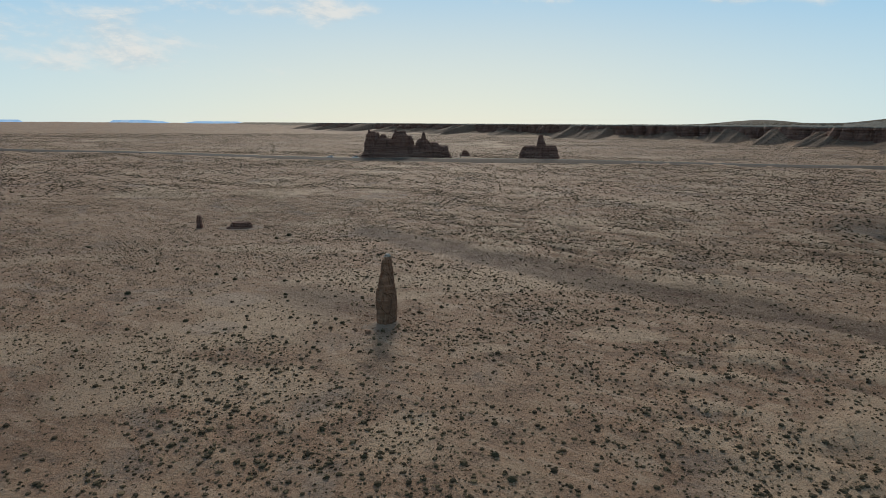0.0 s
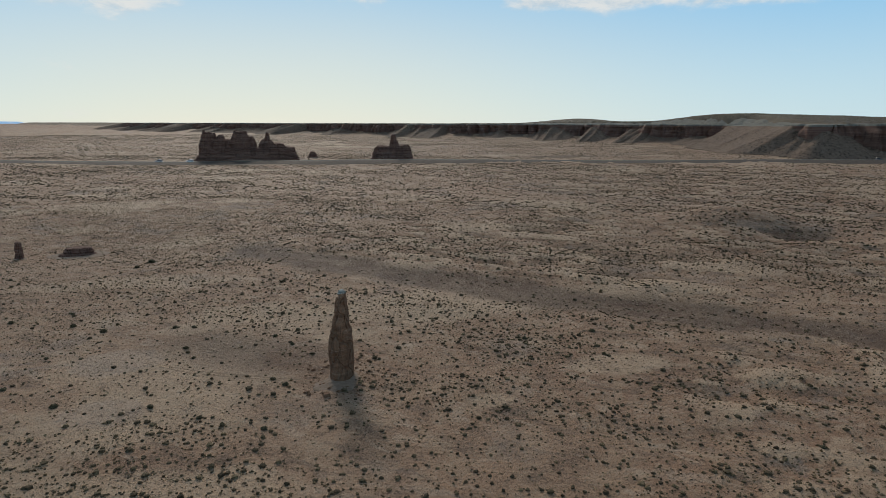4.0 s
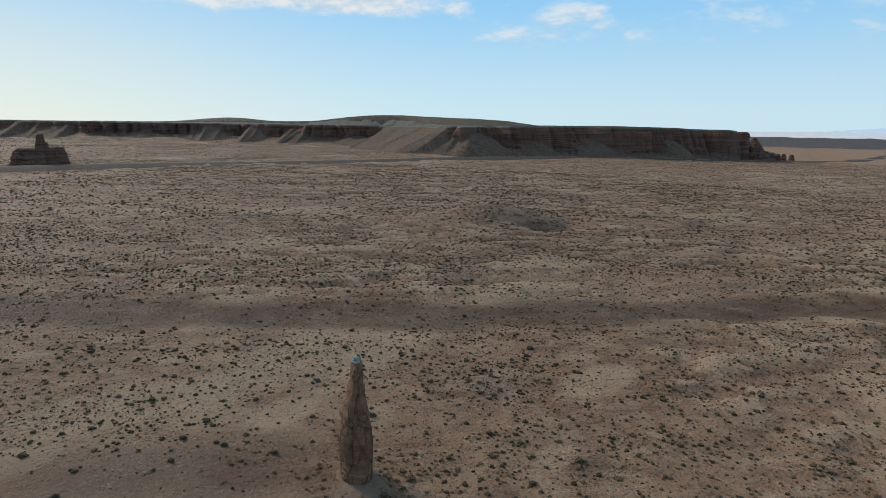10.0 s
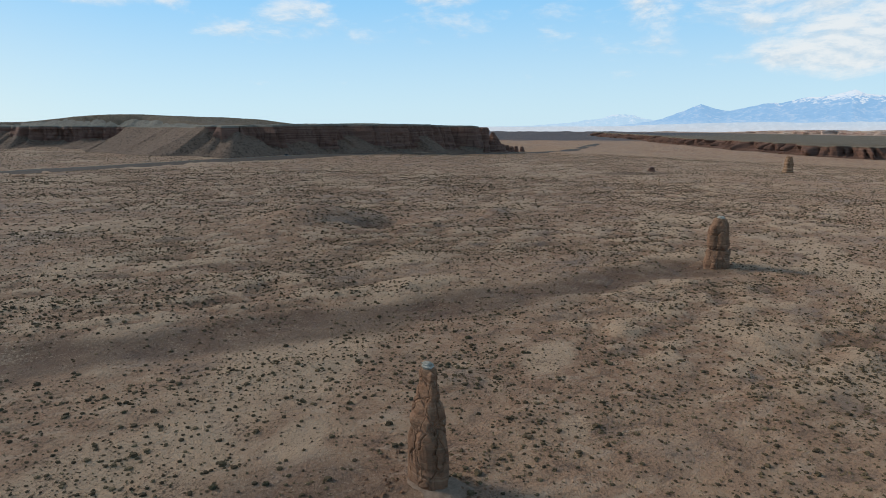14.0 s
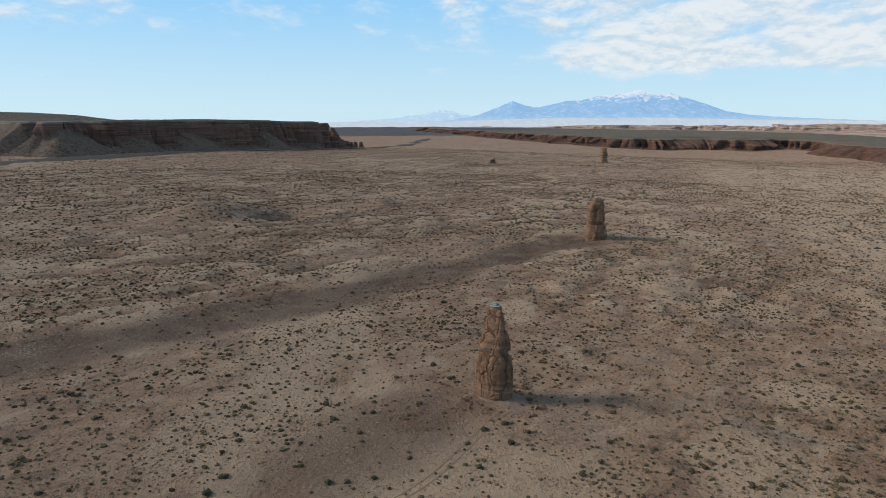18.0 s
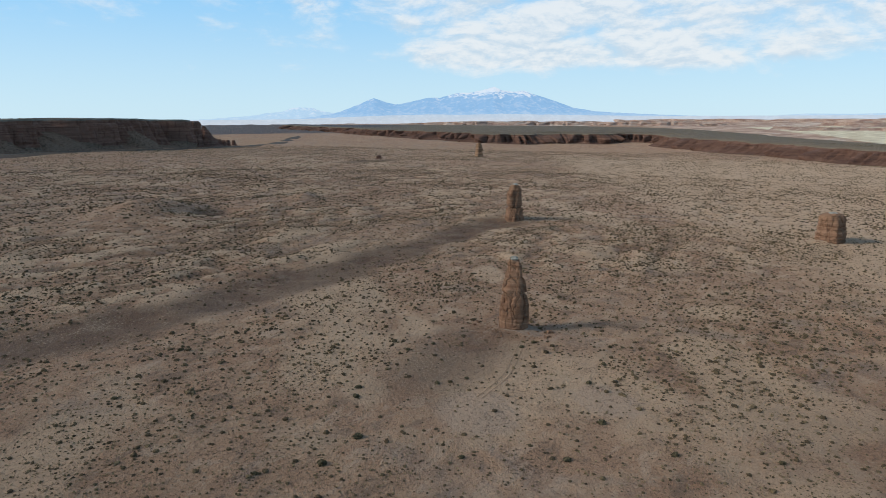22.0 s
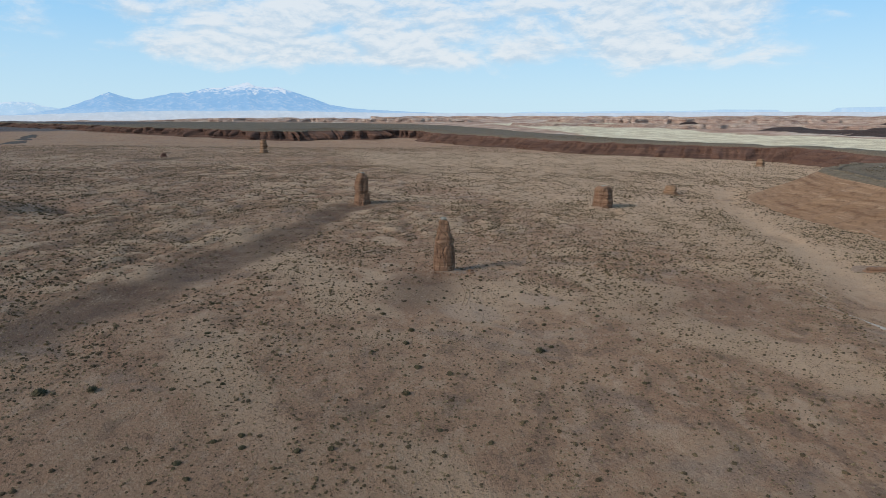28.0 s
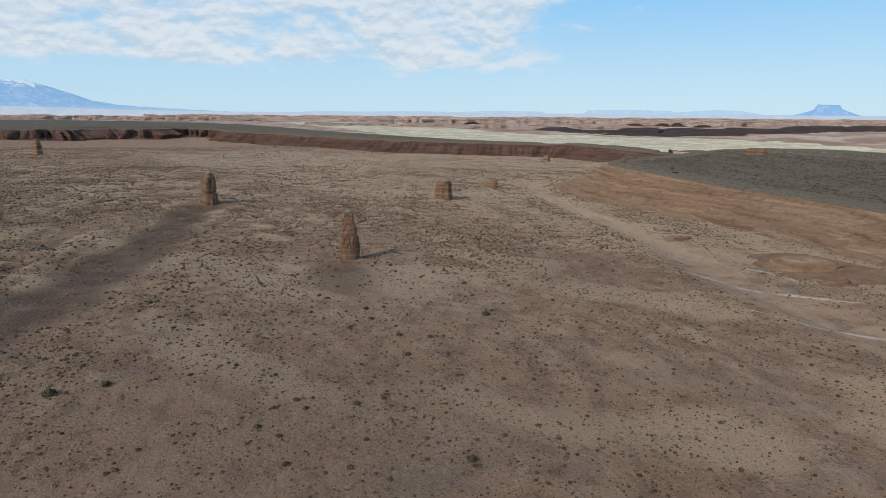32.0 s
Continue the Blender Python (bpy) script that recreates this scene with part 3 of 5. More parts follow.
    cream = gap_to("cream", x, y) + 3.0 * warp
    soils["clay"] = sstep(-12, 14, cream)
    soils["pink"] = sstep(25, 5, rim) * np.maximum(hills * sstep(10, -20, cream), sstep(2400, 2700, r) * sstep(80, 96, bearing)) * (0.55 + 0.45 * sstep(0.3, 0.5, bands))
    for name, values in soils.items():
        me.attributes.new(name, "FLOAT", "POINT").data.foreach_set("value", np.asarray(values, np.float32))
    return tagged(new("ground", me), "wide desert floor of brown sandy soil with sparse brush", "ground", kind="structure")


build_ground()


def cliff(name, line, low, high, seed, talus=0.35, run=18.0, lean=4.0, big=9.0, small=2.2, ledge=0.8, step=2.0, rows=34, lip=30.0, material=None, debris=None, cap=None, scale=1.0, gully=0.0, jag=0.6, slots=1.0, heaps=1.0):
    """A rock face along a line, ground on its right-hand side, high land on its left. low, high: functions of place; talus, run and gully may be too."""
    p, s = spaced(line, step)
    talus, run, gully, big, heaps = (v(*p.T) if callable(v) else v for v in (talus, run, gully, big, heaps))
    tangent = np.gradient(p, axis=0)
    tangent = np.stack([np.convolve(np.pad(tangent[:, k], 6, "edge"), np.ones(13) / 13, "valid") for k in (0, 1)], 1)
    tangent /= np.maximum(np.hypot(*tangent.T), 1e-6)[:, None]
    out = np.stack([tangent[:, 1], -tangent[:, 0]], 1)
    zl, zh = low(*p.T), high(*p.T)
    zh = zh + jag * (fnoise(s / 14 / scale, s * 0, 3, seed + 5) - 0.5) * 2
    recess = sstep(0.44, 0.58, fnoise(s / 46 / scale, s * 0 + 3, 3, seed, 0.6))
    pillar = np.minimum(1, 2.2 * np.abs(fnoise(s / 12 / scale, s * 0 + 7, 2, seed + 1) * 2 - 1)) ** 0.7
    slot = np.exp(-((fnoise(s / 13 / scale, s * 0 + 1, 2, seed + 8) - 0.5) / 0.03) ** 2)
    cones = sstep(0.36, 0.78, fnoise(s / 34 / scale, s * 0 + 11, 2, seed + 2)) * (0.45 + 0.55 * recess) * heaps
    smooth = sstep(0.6, 0.9, talus)
    cones = cones * (1 - smooth) + 0.7 * smooth
    foot = np.clip(talus * (0.35 + 1.5 * cones), 0.03, 0.97)
    reach = (lean + run * (0.4 + cones))[:, None]
    zl = np.minimum(zl, lie(*(p + out * reach).T) - 0.2)
    verts, kinds = [], []
    for k in range(rows):
        v = k / (rows - 1)
        h = v
        low_part = h < foot
        t = np.where(low_part, h / foot, (h - foot) / (1 - foot))
        toe = run * (0.4 + 1.0 * cones)
        off = np.where(low_part, lean + toe * (1 - t) ** 1.25, lean * (1 - t))
        rough = np.where(low_part, 0.1 + 0.9 * t ** 2 * sstep(0.95, 0.6, foot), 1.0)
        z = zl + (zh - zl) * h
        bed = fnoise(z / 2.6 / scale, s / 300, 2, seed + 3) - 0.5
        crag = fnoise(s / 5 / scale, z / 5 / scale, 3, seed + 4) - 0.5
        skree = np.where(low_part, 2.6 * scale * (fnoise(s / 16 / scale, v * 3.0 + s * 0, 3, seed + 12) - 0.5) * np.sin(math.pi * np.clip(t, 0, 1)), 0.0)
        rill = gully * (np.abs(fnoise(s / 11 / scale + 0.3 * v, s * 0, 4, seed + 6, 0.6) - 0.5) * 4.5 - 0.5) * np.sin(math.pi * min(1, v * 1.15)) * 2
        off = off + rough * (-big * recess * (0.6 + 0.4 * v) + small * (pillar - 0.6) * 2 - small * 1.6 * slots * slot + ledge * 2 * bed + small * 0.8 * crag) + rill + skree
        verts.append(np.column_stack([p + out * off[:, None], z - (0.8 if k == 0 else 0)]))
        kinds.append(np.where(low_part, 1, 0) if v < 0.93 else np.full(len(p), 2))
    for back in (0.2, 0.6, 1.0):
        q = p + out * (off * (1 - back) - lip * back)[:, None]
        z = np.maximum(zh, lie(*q.T) + 0.15) if back < 1 else lie(*q.T) - 0.5
        verts.append(np.column_stack([q, z]))
        kinds.append(np.full(len(p), 2))
    me = mesh_from(name, np.concatenate(verts), grid_faces(len(verts), len(p)), material or M_ROCK)
    me.materials.append(debris or material or M_ROCK)
    me.materials.append(cap or material or M_ROCK)
    kind = np.array(kinds)[:-1, :-1].reshape(-1)
    if len(kind) == len(me.polygons):
        me.polygons.foreach_set("material_index", kind.astype(np.int32))
    return me


def rock_mesh(name, at, profile, seed, segs=72, rows=70, square=2.6, rough=0.12, beds=0.05, cracks=(), joints=(), material=None, turn=0.0, ragged=0.0, crag=0.05):
    """A standing rock as a stack of rings. profile: rows (height, half width, half depth, shift x, shift y). cracks: (degrees, depth, width, from, to). joints: (height, depth)."""
    prof = np.array(profile, float)
    hs = np.linspace(prof[0, 0], prof[-1, 0], rows)
    ang = np.linspace(0, 2 * math.pi, segs, endpoint=False)
    verts = []
    top = prof[-1, 0]
    for h in hs:
        w, d, sx, sy = (np.interp(h, prof[:, 0], prof[:, k]) for k in (1, 2, 3, 4))
        c, s = np.cos(ang), np.sin(ang)
        rad = 1 / (np.abs(c) ** square + np.abs(s) ** square) ** (1 / square)
        size = min(w, d)
        f = 1 + rough * 2 * (fnoise(np.cos(ang) * 2.2 + 5, np.sin(ang) * 2.2 + h * 0.35 / max(size, 0.3) * 0.9, 4, seed) - 0.5)
        f = f + beds * 2 * (fnoise(h * 1.6 + 0.25 * np.cos(ang), ang * 0, 3, seed + 3) - 0.5)
        block = fnoise(ang / 6.2832 * 7 + seed, ang * 0 + h * 0.75 / max(size, 0.5) ** 0.6, 2, seed + 15) * np.abs(np.sin(ang / 2)) + 0.5 * (1 - np.abs(np.sin(ang / 2)))
        f = f + crag * (np.floor(block * 9) / 9 - 0.5) * 3
        for deg, depth, width, h0, h1 in cracks:
            if h0 <= h <= h1:
                wob = deg + 9 * (vnoise(h * 0.8, deg, seed + 7) - 0.5) * 2
                gap = np.abs((np.degrees(ang) - wob + 180) % 360 - 180)
                fade = min(1, (h - h0) * 2.5, (h1 - h) * 2.5)
                f = f - depth * max(fade, 0) * np.exp(-(gap / width) ** 2)
        for hj, depth in joints:
            wave = hj + 0.12 * np.sin(ang * 2 + hj)
            f = f - depth * np.exp(-((h - wave) / 0.12) ** 2)
        f = np.maximum(f, 0.25)
        x, y = w * rad * c * f, d * rad * s * f
        zz = h + ragged * (fnoise(x * 0.5 + 3, y * 0.5, 3, seed + 11) - 0.5) * 2 * min(1, h / top * 1.2)
        ct, st = math.cos(radians(turn)), math.sin(radians(turn))
        verts.append(np.column_stack([sx + x * ct - y * st, sy + x * st + y * ct, zz]))
    lo = verts[-1].mean(0)
    for k in (0.7, 0.4, 0.12):
        ring = lo + (verts[rows - 1] - lo) * k
        ring[:, 2] = verts[rows - 1][:, 2] * k + lo[2] * (1 - k) + 0.05 * (1 - k) * prof[-1, 1]
        verts.append(ring)
    n = len(verts)
    co = np.concatenate(verts)
    return mesh_from(name, co, grid_faces(n, segs, True), material or M_ROCK)


# ---- cliffs and far rims ----
def below(line, dist):
    """Heights of the ground a little outside a line."""
    p = np.array(line)

    def at(x, y):
        t = np.gradient(np.stack([x, y], 1), axis=0)
        t /= np.maximum(np.hypot(*t.T), 1e-6)[:, None]
        return lie(x + t[:, 1] * dist, y - t[:, 0] * dist)
    return at


mesa_line = [q for q in rounded(MESA[1:-1], 1)]
mesa = empty("mesa", (0, 0, 0), "flat-topped mesa with brown banded sandstone cliffs and talus", "mesa", kind="structure")


def on_face(x, y):
    """1 on the near cliffs, 0 along the far scarp."""
    return sstep(540, 475, y) * sstep(395, 425, x)


def shoulder(x, y):
    return np.exp(-((x - 480) / 60) ** 2 - ((y - 590) / 70) ** 2)


part_mesh("cliff_face", cliff("cliff_face", mesa_line, below(mesa_line, 16), mesa_top, 101,
                              lambda x, y: 0.36 * on_face(x, y) + (1 - on_face(x, y)) * (0.6 + 0.7 * shoulder(x, y)),
                              lambda x, y: 11 + (1 - on_face(x, y)) * 40, 6, lambda x, y: 28 - 10 * (1 - on_face(x, y)), 5.0, 1.3, 1.8, 54, 56, M_ROCK, M_TALUS, M_CAPSOIL,
                              heaps=lambda x, y: np.minimum(1, 0.85 + shoulder(x, y)), gully=lambda x, y: 0.8 + 5.0 * (1 - on_face(x, y)) * (1 - np.minimum(1, shoulder(x, y) * 2))), mesa)

rim_line = rounded(RIM[:25], 1)
rim = empty("red_rim", (0, 0, 0), "low red mudstone rim with gullied slopes and ledges", "cliff", kind="structure")
part_mesh("gullied_slope", cliff("gullied_slope", rim_line, below(rim_line, 20), lambda x, y: rim_top(x), 151, lambda x, y: np.where(x > 1000, 0.62, 0.84), lambda x, y: np.where(x > 1000, 17, 30), 5, 20, 2.4, 1.0, 1.8, 34, 52, M_RIM_SHADED, M_RIM_SHADED, M_SAGE, gully=11.0, slots=0.8, scale=1.5, jag=1.6, heaps=0.6), rim)
terrace_line = rounded(TERRACE[:15], 1)[::-1]
terrace = empty("red_terrace", (0, 0, 0), "low terrace with a smooth red clay slope and thin caprock", "terrace", kind="structure")
part_mesh("clay_slope", cliff("clay_slope", terrace_line, below(terrace_line, 12), lambda x, y: terrace_top(x) - 0.1, 171, 0.9, 30, 2.0, 5, 0.9, 0.6, 1.2, 34, 22, M_RED, None, M_SAGE, gully=1.8, jag=0.3, slots=0.0), terrace)


def ledge_top(x, y):
    return terrace_top(x) + 0.5


ledge_line = rounded([(57, -190), (54, -162), (46, -141), (34, -124), (20, -112), (4, -101), (-10, -94)], 1)
part_mesh("caprock", cliff("caprock", ledge_line, lambda x, y: ledge_top(x, y) - 2.6, ledge_top, 181, 0.06, 0.6, 0.5, 3.0, 0.8, 0.5, 0.6, 16, 7, M_ROCK, None, M_SAGE, scale=0.35, jag=0.5), terrace, "dark broken caprock ledge")


# ---- standing rocks ----
def zat(x, y):
    return float(lie(np.array([x]), np.array([y]))[0])


def apron(name, radius, height, seed, parent, material, label="", shift=(0, 0)):
    """A low uneven mound of sand and debris round a rock's foot."""
    ang = np.linspace(0, 2 * math.pi, 48, endpoint=False)
    rings = []
    px, py, pz = parent.location
    for k in np.linspace(0, 1, 12):
        rr = radius * k * (0.75 + 0.5 * fnoise(np.cos(ang) + 4, np.sin(ang), 2, seed))
        x, y = rr * np.cos(ang) + shift[0], rr * np.sin(ang) + shift[1]
        z = height * (1 - k) ** 1.6 * (0.7 + 0.6 * fnoise(x, y, 3, seed + 1)) + lie(px + x, py + y) - pz - 0.06 * (k == 1) * 3 + 0.03
        rings.append(np.column_stack([x, y, z]))
    part_mesh(name, mesh_from(name, np.concatenate(rings), grid_faces(12, 48, True)[:, ::-1], material), parent, label)


M_DUST = surface("grey_tan_debris", lambda g, p: g.mix(g.ramp(g.noise(p, 1.2, 6, 0.7), 0.3, 0.7), (0.20, 0.14, 0.1), (0.30, 0.22, 0.165)), 0.95, soil_bump, 0.6, 0.15)


def tall_pinnacle():
    x, y = -13.0, 122.8
    t = empty("rock_pinnacle", (x, y, zat(x, y)), "tall tan sandstone pinnacle with cracked blocks and a pale capstone", "rock pinnacle", "standing rocks")
    t.rotation_euler[2], t.scale = radians(-25), (0.84, 1.2, 1.03)
    core = [(-0.6, 1.2, 1.4, 0, 0), (3.0, 1.3, 1.5, 0, 0), (6.0, 1.3, 1.45, 0, 0), (6.8, 1.1, 1.3, 0, 0)]
    part_mesh("lower_core", rock_mesh("lower_core", t.location, core, 11, 90, 60, 2.6, 0.1, 0.04, (), ((4.9, .06),), M_PIN), t)

    def block(name, ang, out, r, h0, h1, sd, squash=1.0, lean=0.0, cracks=(), joints=()):
        a = radians(ang)
        cx, cy, n = out * math.cos(a), out * 1.12 * math.sin(a), h1 - h0
        prof = [(h0, r * .72, r * .72 * squash), (h0 + .12 * n, r * .93, r * .93 * squash), (h0 + .35 * n, r, r * squash), (h0 + .65 * n, r * .97, r * .97 * squash), (h0 + .85 * n, r * .82, r * .82 * squash), (h0 + .95 * n, r * .58, r * .58 * squash), (h1, r * .25, r * .25 * squash)]
        rows = [(h, w, d, cx * (1 - lean * (h - h0) / n), cy * (1 - lean * (h - h0) / n)) for h, w, d in prof]
        part_mesh(name, rock_mesh(name, t.location, rows, sd, 64, max(24, int(n * 16)), 2.7, 0.17, 0.06, cracks, joints, M_PIN, turn=ang), t)

    for ang, out, r, h0, h1, sd in ((104, 1.35, .72, -.5, 5.6, 61), (126, 1.4, .58, -.5, 4.6, 62), (147, 1.42, .56, -.5, 5.0, 63), (170, 1.3, .62, -.5, 6.3, 64), (205, 1.05, 1.12, 1.9, 6.9, 65), (214, 1.05, 1.02, -.5, 2.7, 66),
                                    (262, 1.15, .98, -.5, 6.4, 67), (297, 1.2, .82, -.5, 5.6, 68), (335, 1.1, .95, -.5, 6.7, 69), (15, 1.1, .9, -.5, 5.9, 70), (55, 1.15, .95, -.5, 6.6, 71)):
        block("lower_block", ang, out, r, h0, h1, sd, joints=((h1 * .45, .07), (h1 * .75, .05)))
    shaft = [(5.8, 1.4, 1.5, 0, .05), (6.5, 1.68, 1.62, .0, .05), (7.0, 1.62, 1.66, .02, .05), (7.8, 1.32, 1.5, .06, .08), (9.0, 1.0, 1.32, .16, .1), (10.2, .8, 1.1, .24, .1), (11.4, .64, .9, .28, .1), (12.2, .58, .76, .3, .1), (12.4, .4, .5, .3, .1)]
    part_mesh("upper_shaft", rock_mesh("upper_shaft", t.location, shaft, 23, 110, 90, 2.4, 0.15, 0.06, [(20, .2, 4, 7, 11), (100, .2, 4, 7.5, 12), (250, .16, 3, 8, 12), (330, .22, 4, 7, 11.9)], [(8.9, .08), (10.7, .06)], M_PIN, crag=0.09), t)
    for ang, out, r, h0, h1, sd in ((232, 1.0, .66, 6.5, 9.4, 81), (252, .75, .46, 8.9, 11.9, 82), (150, .95, .6, 6.5, 8.4, 83), (285, 1.2, .62, 6.5, 9.2, 84), (40, .8, .6, 6.4, 9.6, 85), (95, 1.15, .6, 6.5, 8.8, 86), (330, .7, .42, 8.6, 10.8, 87)):
        block("upper_block", ang, out, r, h0, h1, sd, lean=0.3)
    part_mesh("capstone", rock_mesh("capstone", t.location, [(12.1, 0.56, 0.6, 0.2, 0.1), (12.35, 0.66, 0.68, 0.2, 0.1), (12.6, 0.5, 0.56, 0.16, 0.1), (12.78, 0.26, 0.32, 0.12, 0.1)], 53, 48, 18, 2.3, 0.26, 0.05, (), (), M_CAP, crag=0.12), t, "pale grey-green capstone")
    apron("debris_apron", 3.9, 0.4, 61, t, M_DUST, "pale debris at the foot", (-0.4, -1.6))
    return t


tall_pinnacle()


def stub_rock(x, y, height, w, d, seed, label, taper=0.8, material=None, cap=True, turn=0.0, segs=84, waist=1.0, apr=1.5, shape=None):
    """A shorter standing rock: cracked body, pale cap, debris."""
    t = empty("standing_rock", (x, y, zat(x, y)), label, "standing rock", "standing rocks")
    t.rotation_euler[2] = radians(turn)
    rnd = random.Random(seed)
    hs = [-0.5, 0.1 * height, 0.25 * height, 0.36 * height, 0.5 * height, 0.7 * height, 0.85 * height, 0.95 * height, height]
    ks = [1.06, 1.02, 1.0 * waist, 0.9 * waist, 1.0, 0.96, 0.9, 0.84, 0.66]
    if shape:
        hs, ks = [q[0] * height for q in shape], [q[1] for q in shape]
    prof = [(h, w * k * (1 - (1 - taper) * max(h, 0) / height), d * k * (1 - (1 - taper) * max(h, 0) / height), rnd.uniform(-.06, .06) * w, rnd.uniform(-.06, .06) * d) for h, k in zip(hs, ks)]
    cr = [(a + rnd.uniform(-12, 12), rnd.uniform(.06, .2), rnd.uniform(2.5, 5), rnd.uniform(0, .45) * height, rnd.uniform(.6, .99) * height) for a in range(0, 360, 58)]
    jo = [(k * height, rnd.uniform(.015, .05)) for k in (0.37, rnd.uniform(.55, .8))]
    part_mesh("body", rock_mesh("body", t.location, prof, seed, segs, 80, 2.8, 0.15, 0.05, cr, jo, material or M_PIN, ragged=0.3, crag=0.1), t)
    if cap:
        w, d = (w * 0.55, d * 0.55) if shape else (w, d)
        part_mesh("capstone", rock_mesh("capstone", t.location, [(height * .965, w * taper * .62, d * taper * .62, 0, 0), (height, w * taper * .7, d * taper * .7, 0, 0), (height * 1.03, w * taper * .5, d * taper * .5, 0, 0)], seed + 5, 40, 12, 2.4, 0.18, 0.05, (), (), M_CAP), t, "pale grey-green capstone")
    apron("debris_apron", max(w, d) * 1.6, 0.4 * apr, seed + 9, t, material if material in (M_RED, M_PINK, M_DARKHILL) else M_DUST, "sandy debris at the foot")
    return t


stout = stub_rock(123.0, 86.8, 14.0, 3.7, 3.5, 211, "stout tan sandstone standing rock with a notched waist", 0.84, shape=[(-0.04, 1.06), (0.1, 1.0), (0.25, 0.98), (0.34, 0.94), (0.365, 0.72), (0.39, 0.8), (0.46, 0.93), (0.6, 0.95), (0.75, 0.88), (0.86, 0.76), (0.93, 0.62), (1.0, 0.4)])
part_mesh("leaning_slab", rock_mesh("leaning_slab", stout.location, [(-0.3, 0.6, 0.9, -3.6, 0.9), (1.4, 0.5, 0.8, -3.55, 0.9), (3.1, 0.25, 0.4, -3.4, 0.9)], 215, 32, 16, 2.4, 0.12, 0.04, (), (), M_PIN), stout, "narrow slab leaning on the rock")
stub_rock(68.3, -6.8, 9.4, 4.05, 3.9, 223, "squat square sandstone rock with vertical cracks and pale top", 0.92, turn=20, shape=[(-0.05, 1.05), (0.08, 1.0), (0.3, 0.98), (0.55, 0.96), (0.78, 0.95), (0.9, 0.9), (0.96, 0.78), (1.0, 0.6)])
stub_rock(97.0, -84.0, 4.6, 4.0, 2.6, 227, "small weathered red rock stub on the flat", 0.85, M_RED, False, apr=1.0)
stub_rock(672, -12, 16.5, 6.5, 5.0, 229, "lone dark pillar before the red rim", 0.7, M_RED, False, segs=48)
stub_rock(-88.0, 226.8, 4.6, 1.05, 1.0, 233, "thin dark rock post on the brush flat", 0.75, M_ROCK, False, segs=40, apr=0.8)
stub_rock(-73.5, 227.6, 2.3, 4.6, 2.6, 239, "low dark boulder outcrop with a flat top", 0.8, M_ROCK, False, segs=48, apr=0.8)


def butte(x, y, towers, base, label, seed):
    """A butte of several towers on one plinth. towers: (dx, dy, half width, half depth, height, taper, turn)."""
    t = empty("rock_butte", (x, y, zat(x, y)), label, "butte", "buttes by the road")
    bw, bd, bh = base
    part_mesh("plinth", rock_mesh("plinth", t.location, [(-2, bw * 1.1, bd * 1.2, 0, 0), (bh * .3, bw * 1.02, bd * 1.05, 0, 0), (bh * .7, bw * .97, bd * .92, 0, 0), (bh, bw * .9, bd * .8, 0, 0)], seed, 120, 40, 3.4, 0.09, 0.04, [(a, .1, 4, 0, bh) for a in range(10, 360, 24)], [(bh * .4, .02)], ragged=0.6), t)
    for i, (dx, dy, w, d, h, taper, turn) in enumerate(towers):
        rnd = random.Random(seed + i)
        prof = [(bh * 0.3, w * 1.1, d * 1.1, dx, dy), (bh, w, d, dx, dy), (bh + (h - bh) * .5, w * (1 + taper) / 2, d * (1 + taper) / 2, dx, dy), (bh + (h - bh) * .85, w * taper, d * taper, dx, dy), (h, w * taper * .6, d * taper * .6, dx, dy)]
        cr = [(a + rnd.uniform(-10, 10), rnd.uniform(.08, .2), rnd.uniform(4, 8), bh * .3, h * .98) for a in range(0, 360, 40)]
        part_mesh("tower", rock_mesh("tower", t.location, prof, seed + 20 + i, 72, 56, 2.6, 0.15, 0.06, cr, [(h * .55, .05), (h * .75, .06), (h * .9, .05)], turn=turn, ragged=1.0, crag=0.1), t)
    apron("talus", bw * 1.35, 2.0, seed + 90, t, M_DUST, "shadowed talus at the foot")
    return t


butte(-33.5, 521, [(-27, 0, 6.2, 7, 20.0, .72, 0), (-18.5, 1, 4.6, 6, 18.0, .6, 10), (-13, 0, 15, 7.5, 15.0, .9, 0), (-29.5, 0, 2.0, 3, 21.2, .6, 0), (-22.5, 0, 1.8, 3, 19.4, .6, 0), (-8.5, 0, 2.2, 3, 21.4, .6, 20), (-1.5, 0, 2.4, 3, 21.0, .6, 0), (-5.0, 0, 7.6, 7.5, 20.6, .72, 0), (1.5, 2, 5.0, 6, 16.8, .6, 15), (13.0, 0, 6.8, 7, 15.0, .62, 0), (13.6, -1, 2.6, 3, 20.0, .5, 0), (21.5, 1, 5.2, 6, 12.2, .62, 0), (28.5, 1, 4.6, 6, 9.6, .7, 0)], (33.5, 10, 8.5), "dark castle-like sandstone butte with eroded towers beside the road", 311)
butte(71, 517, [(-7, 0, 7, 7, 10.8, .75, 0), (6.5, 0, 7.5, 7, 11.4, .75, 0), (1.0, -1, 3.2, 3.4, 19.6, .62, 0), (1.5, -1, 4.2, 4, 14.6, .7, 0)], (15.2, 9, 8.5), "small dark sandstone butte with a single square chimney", 337)
stub_rock(14.0, 545, 4.6, 4.2, 3.0, 241, "small dark boulder between the buttes", 0.5, M_ROCK, False, segs=40)

stub_rock(556.0, 118.0, 4.0, 6.0, 3.5, 245, "low grey rock outcrop on a dark streak of ground", 0.5, M_ROCK, False, segs=40, apr=0.8)

# the detached end of the mesa: a cliff tower, a cone and shrinking stubs
stub_rock(834, 361, 35, 13, 12, 251, "detached cliff tower at the mesa's end", 0.86, M_ROCK, False, segs=72)
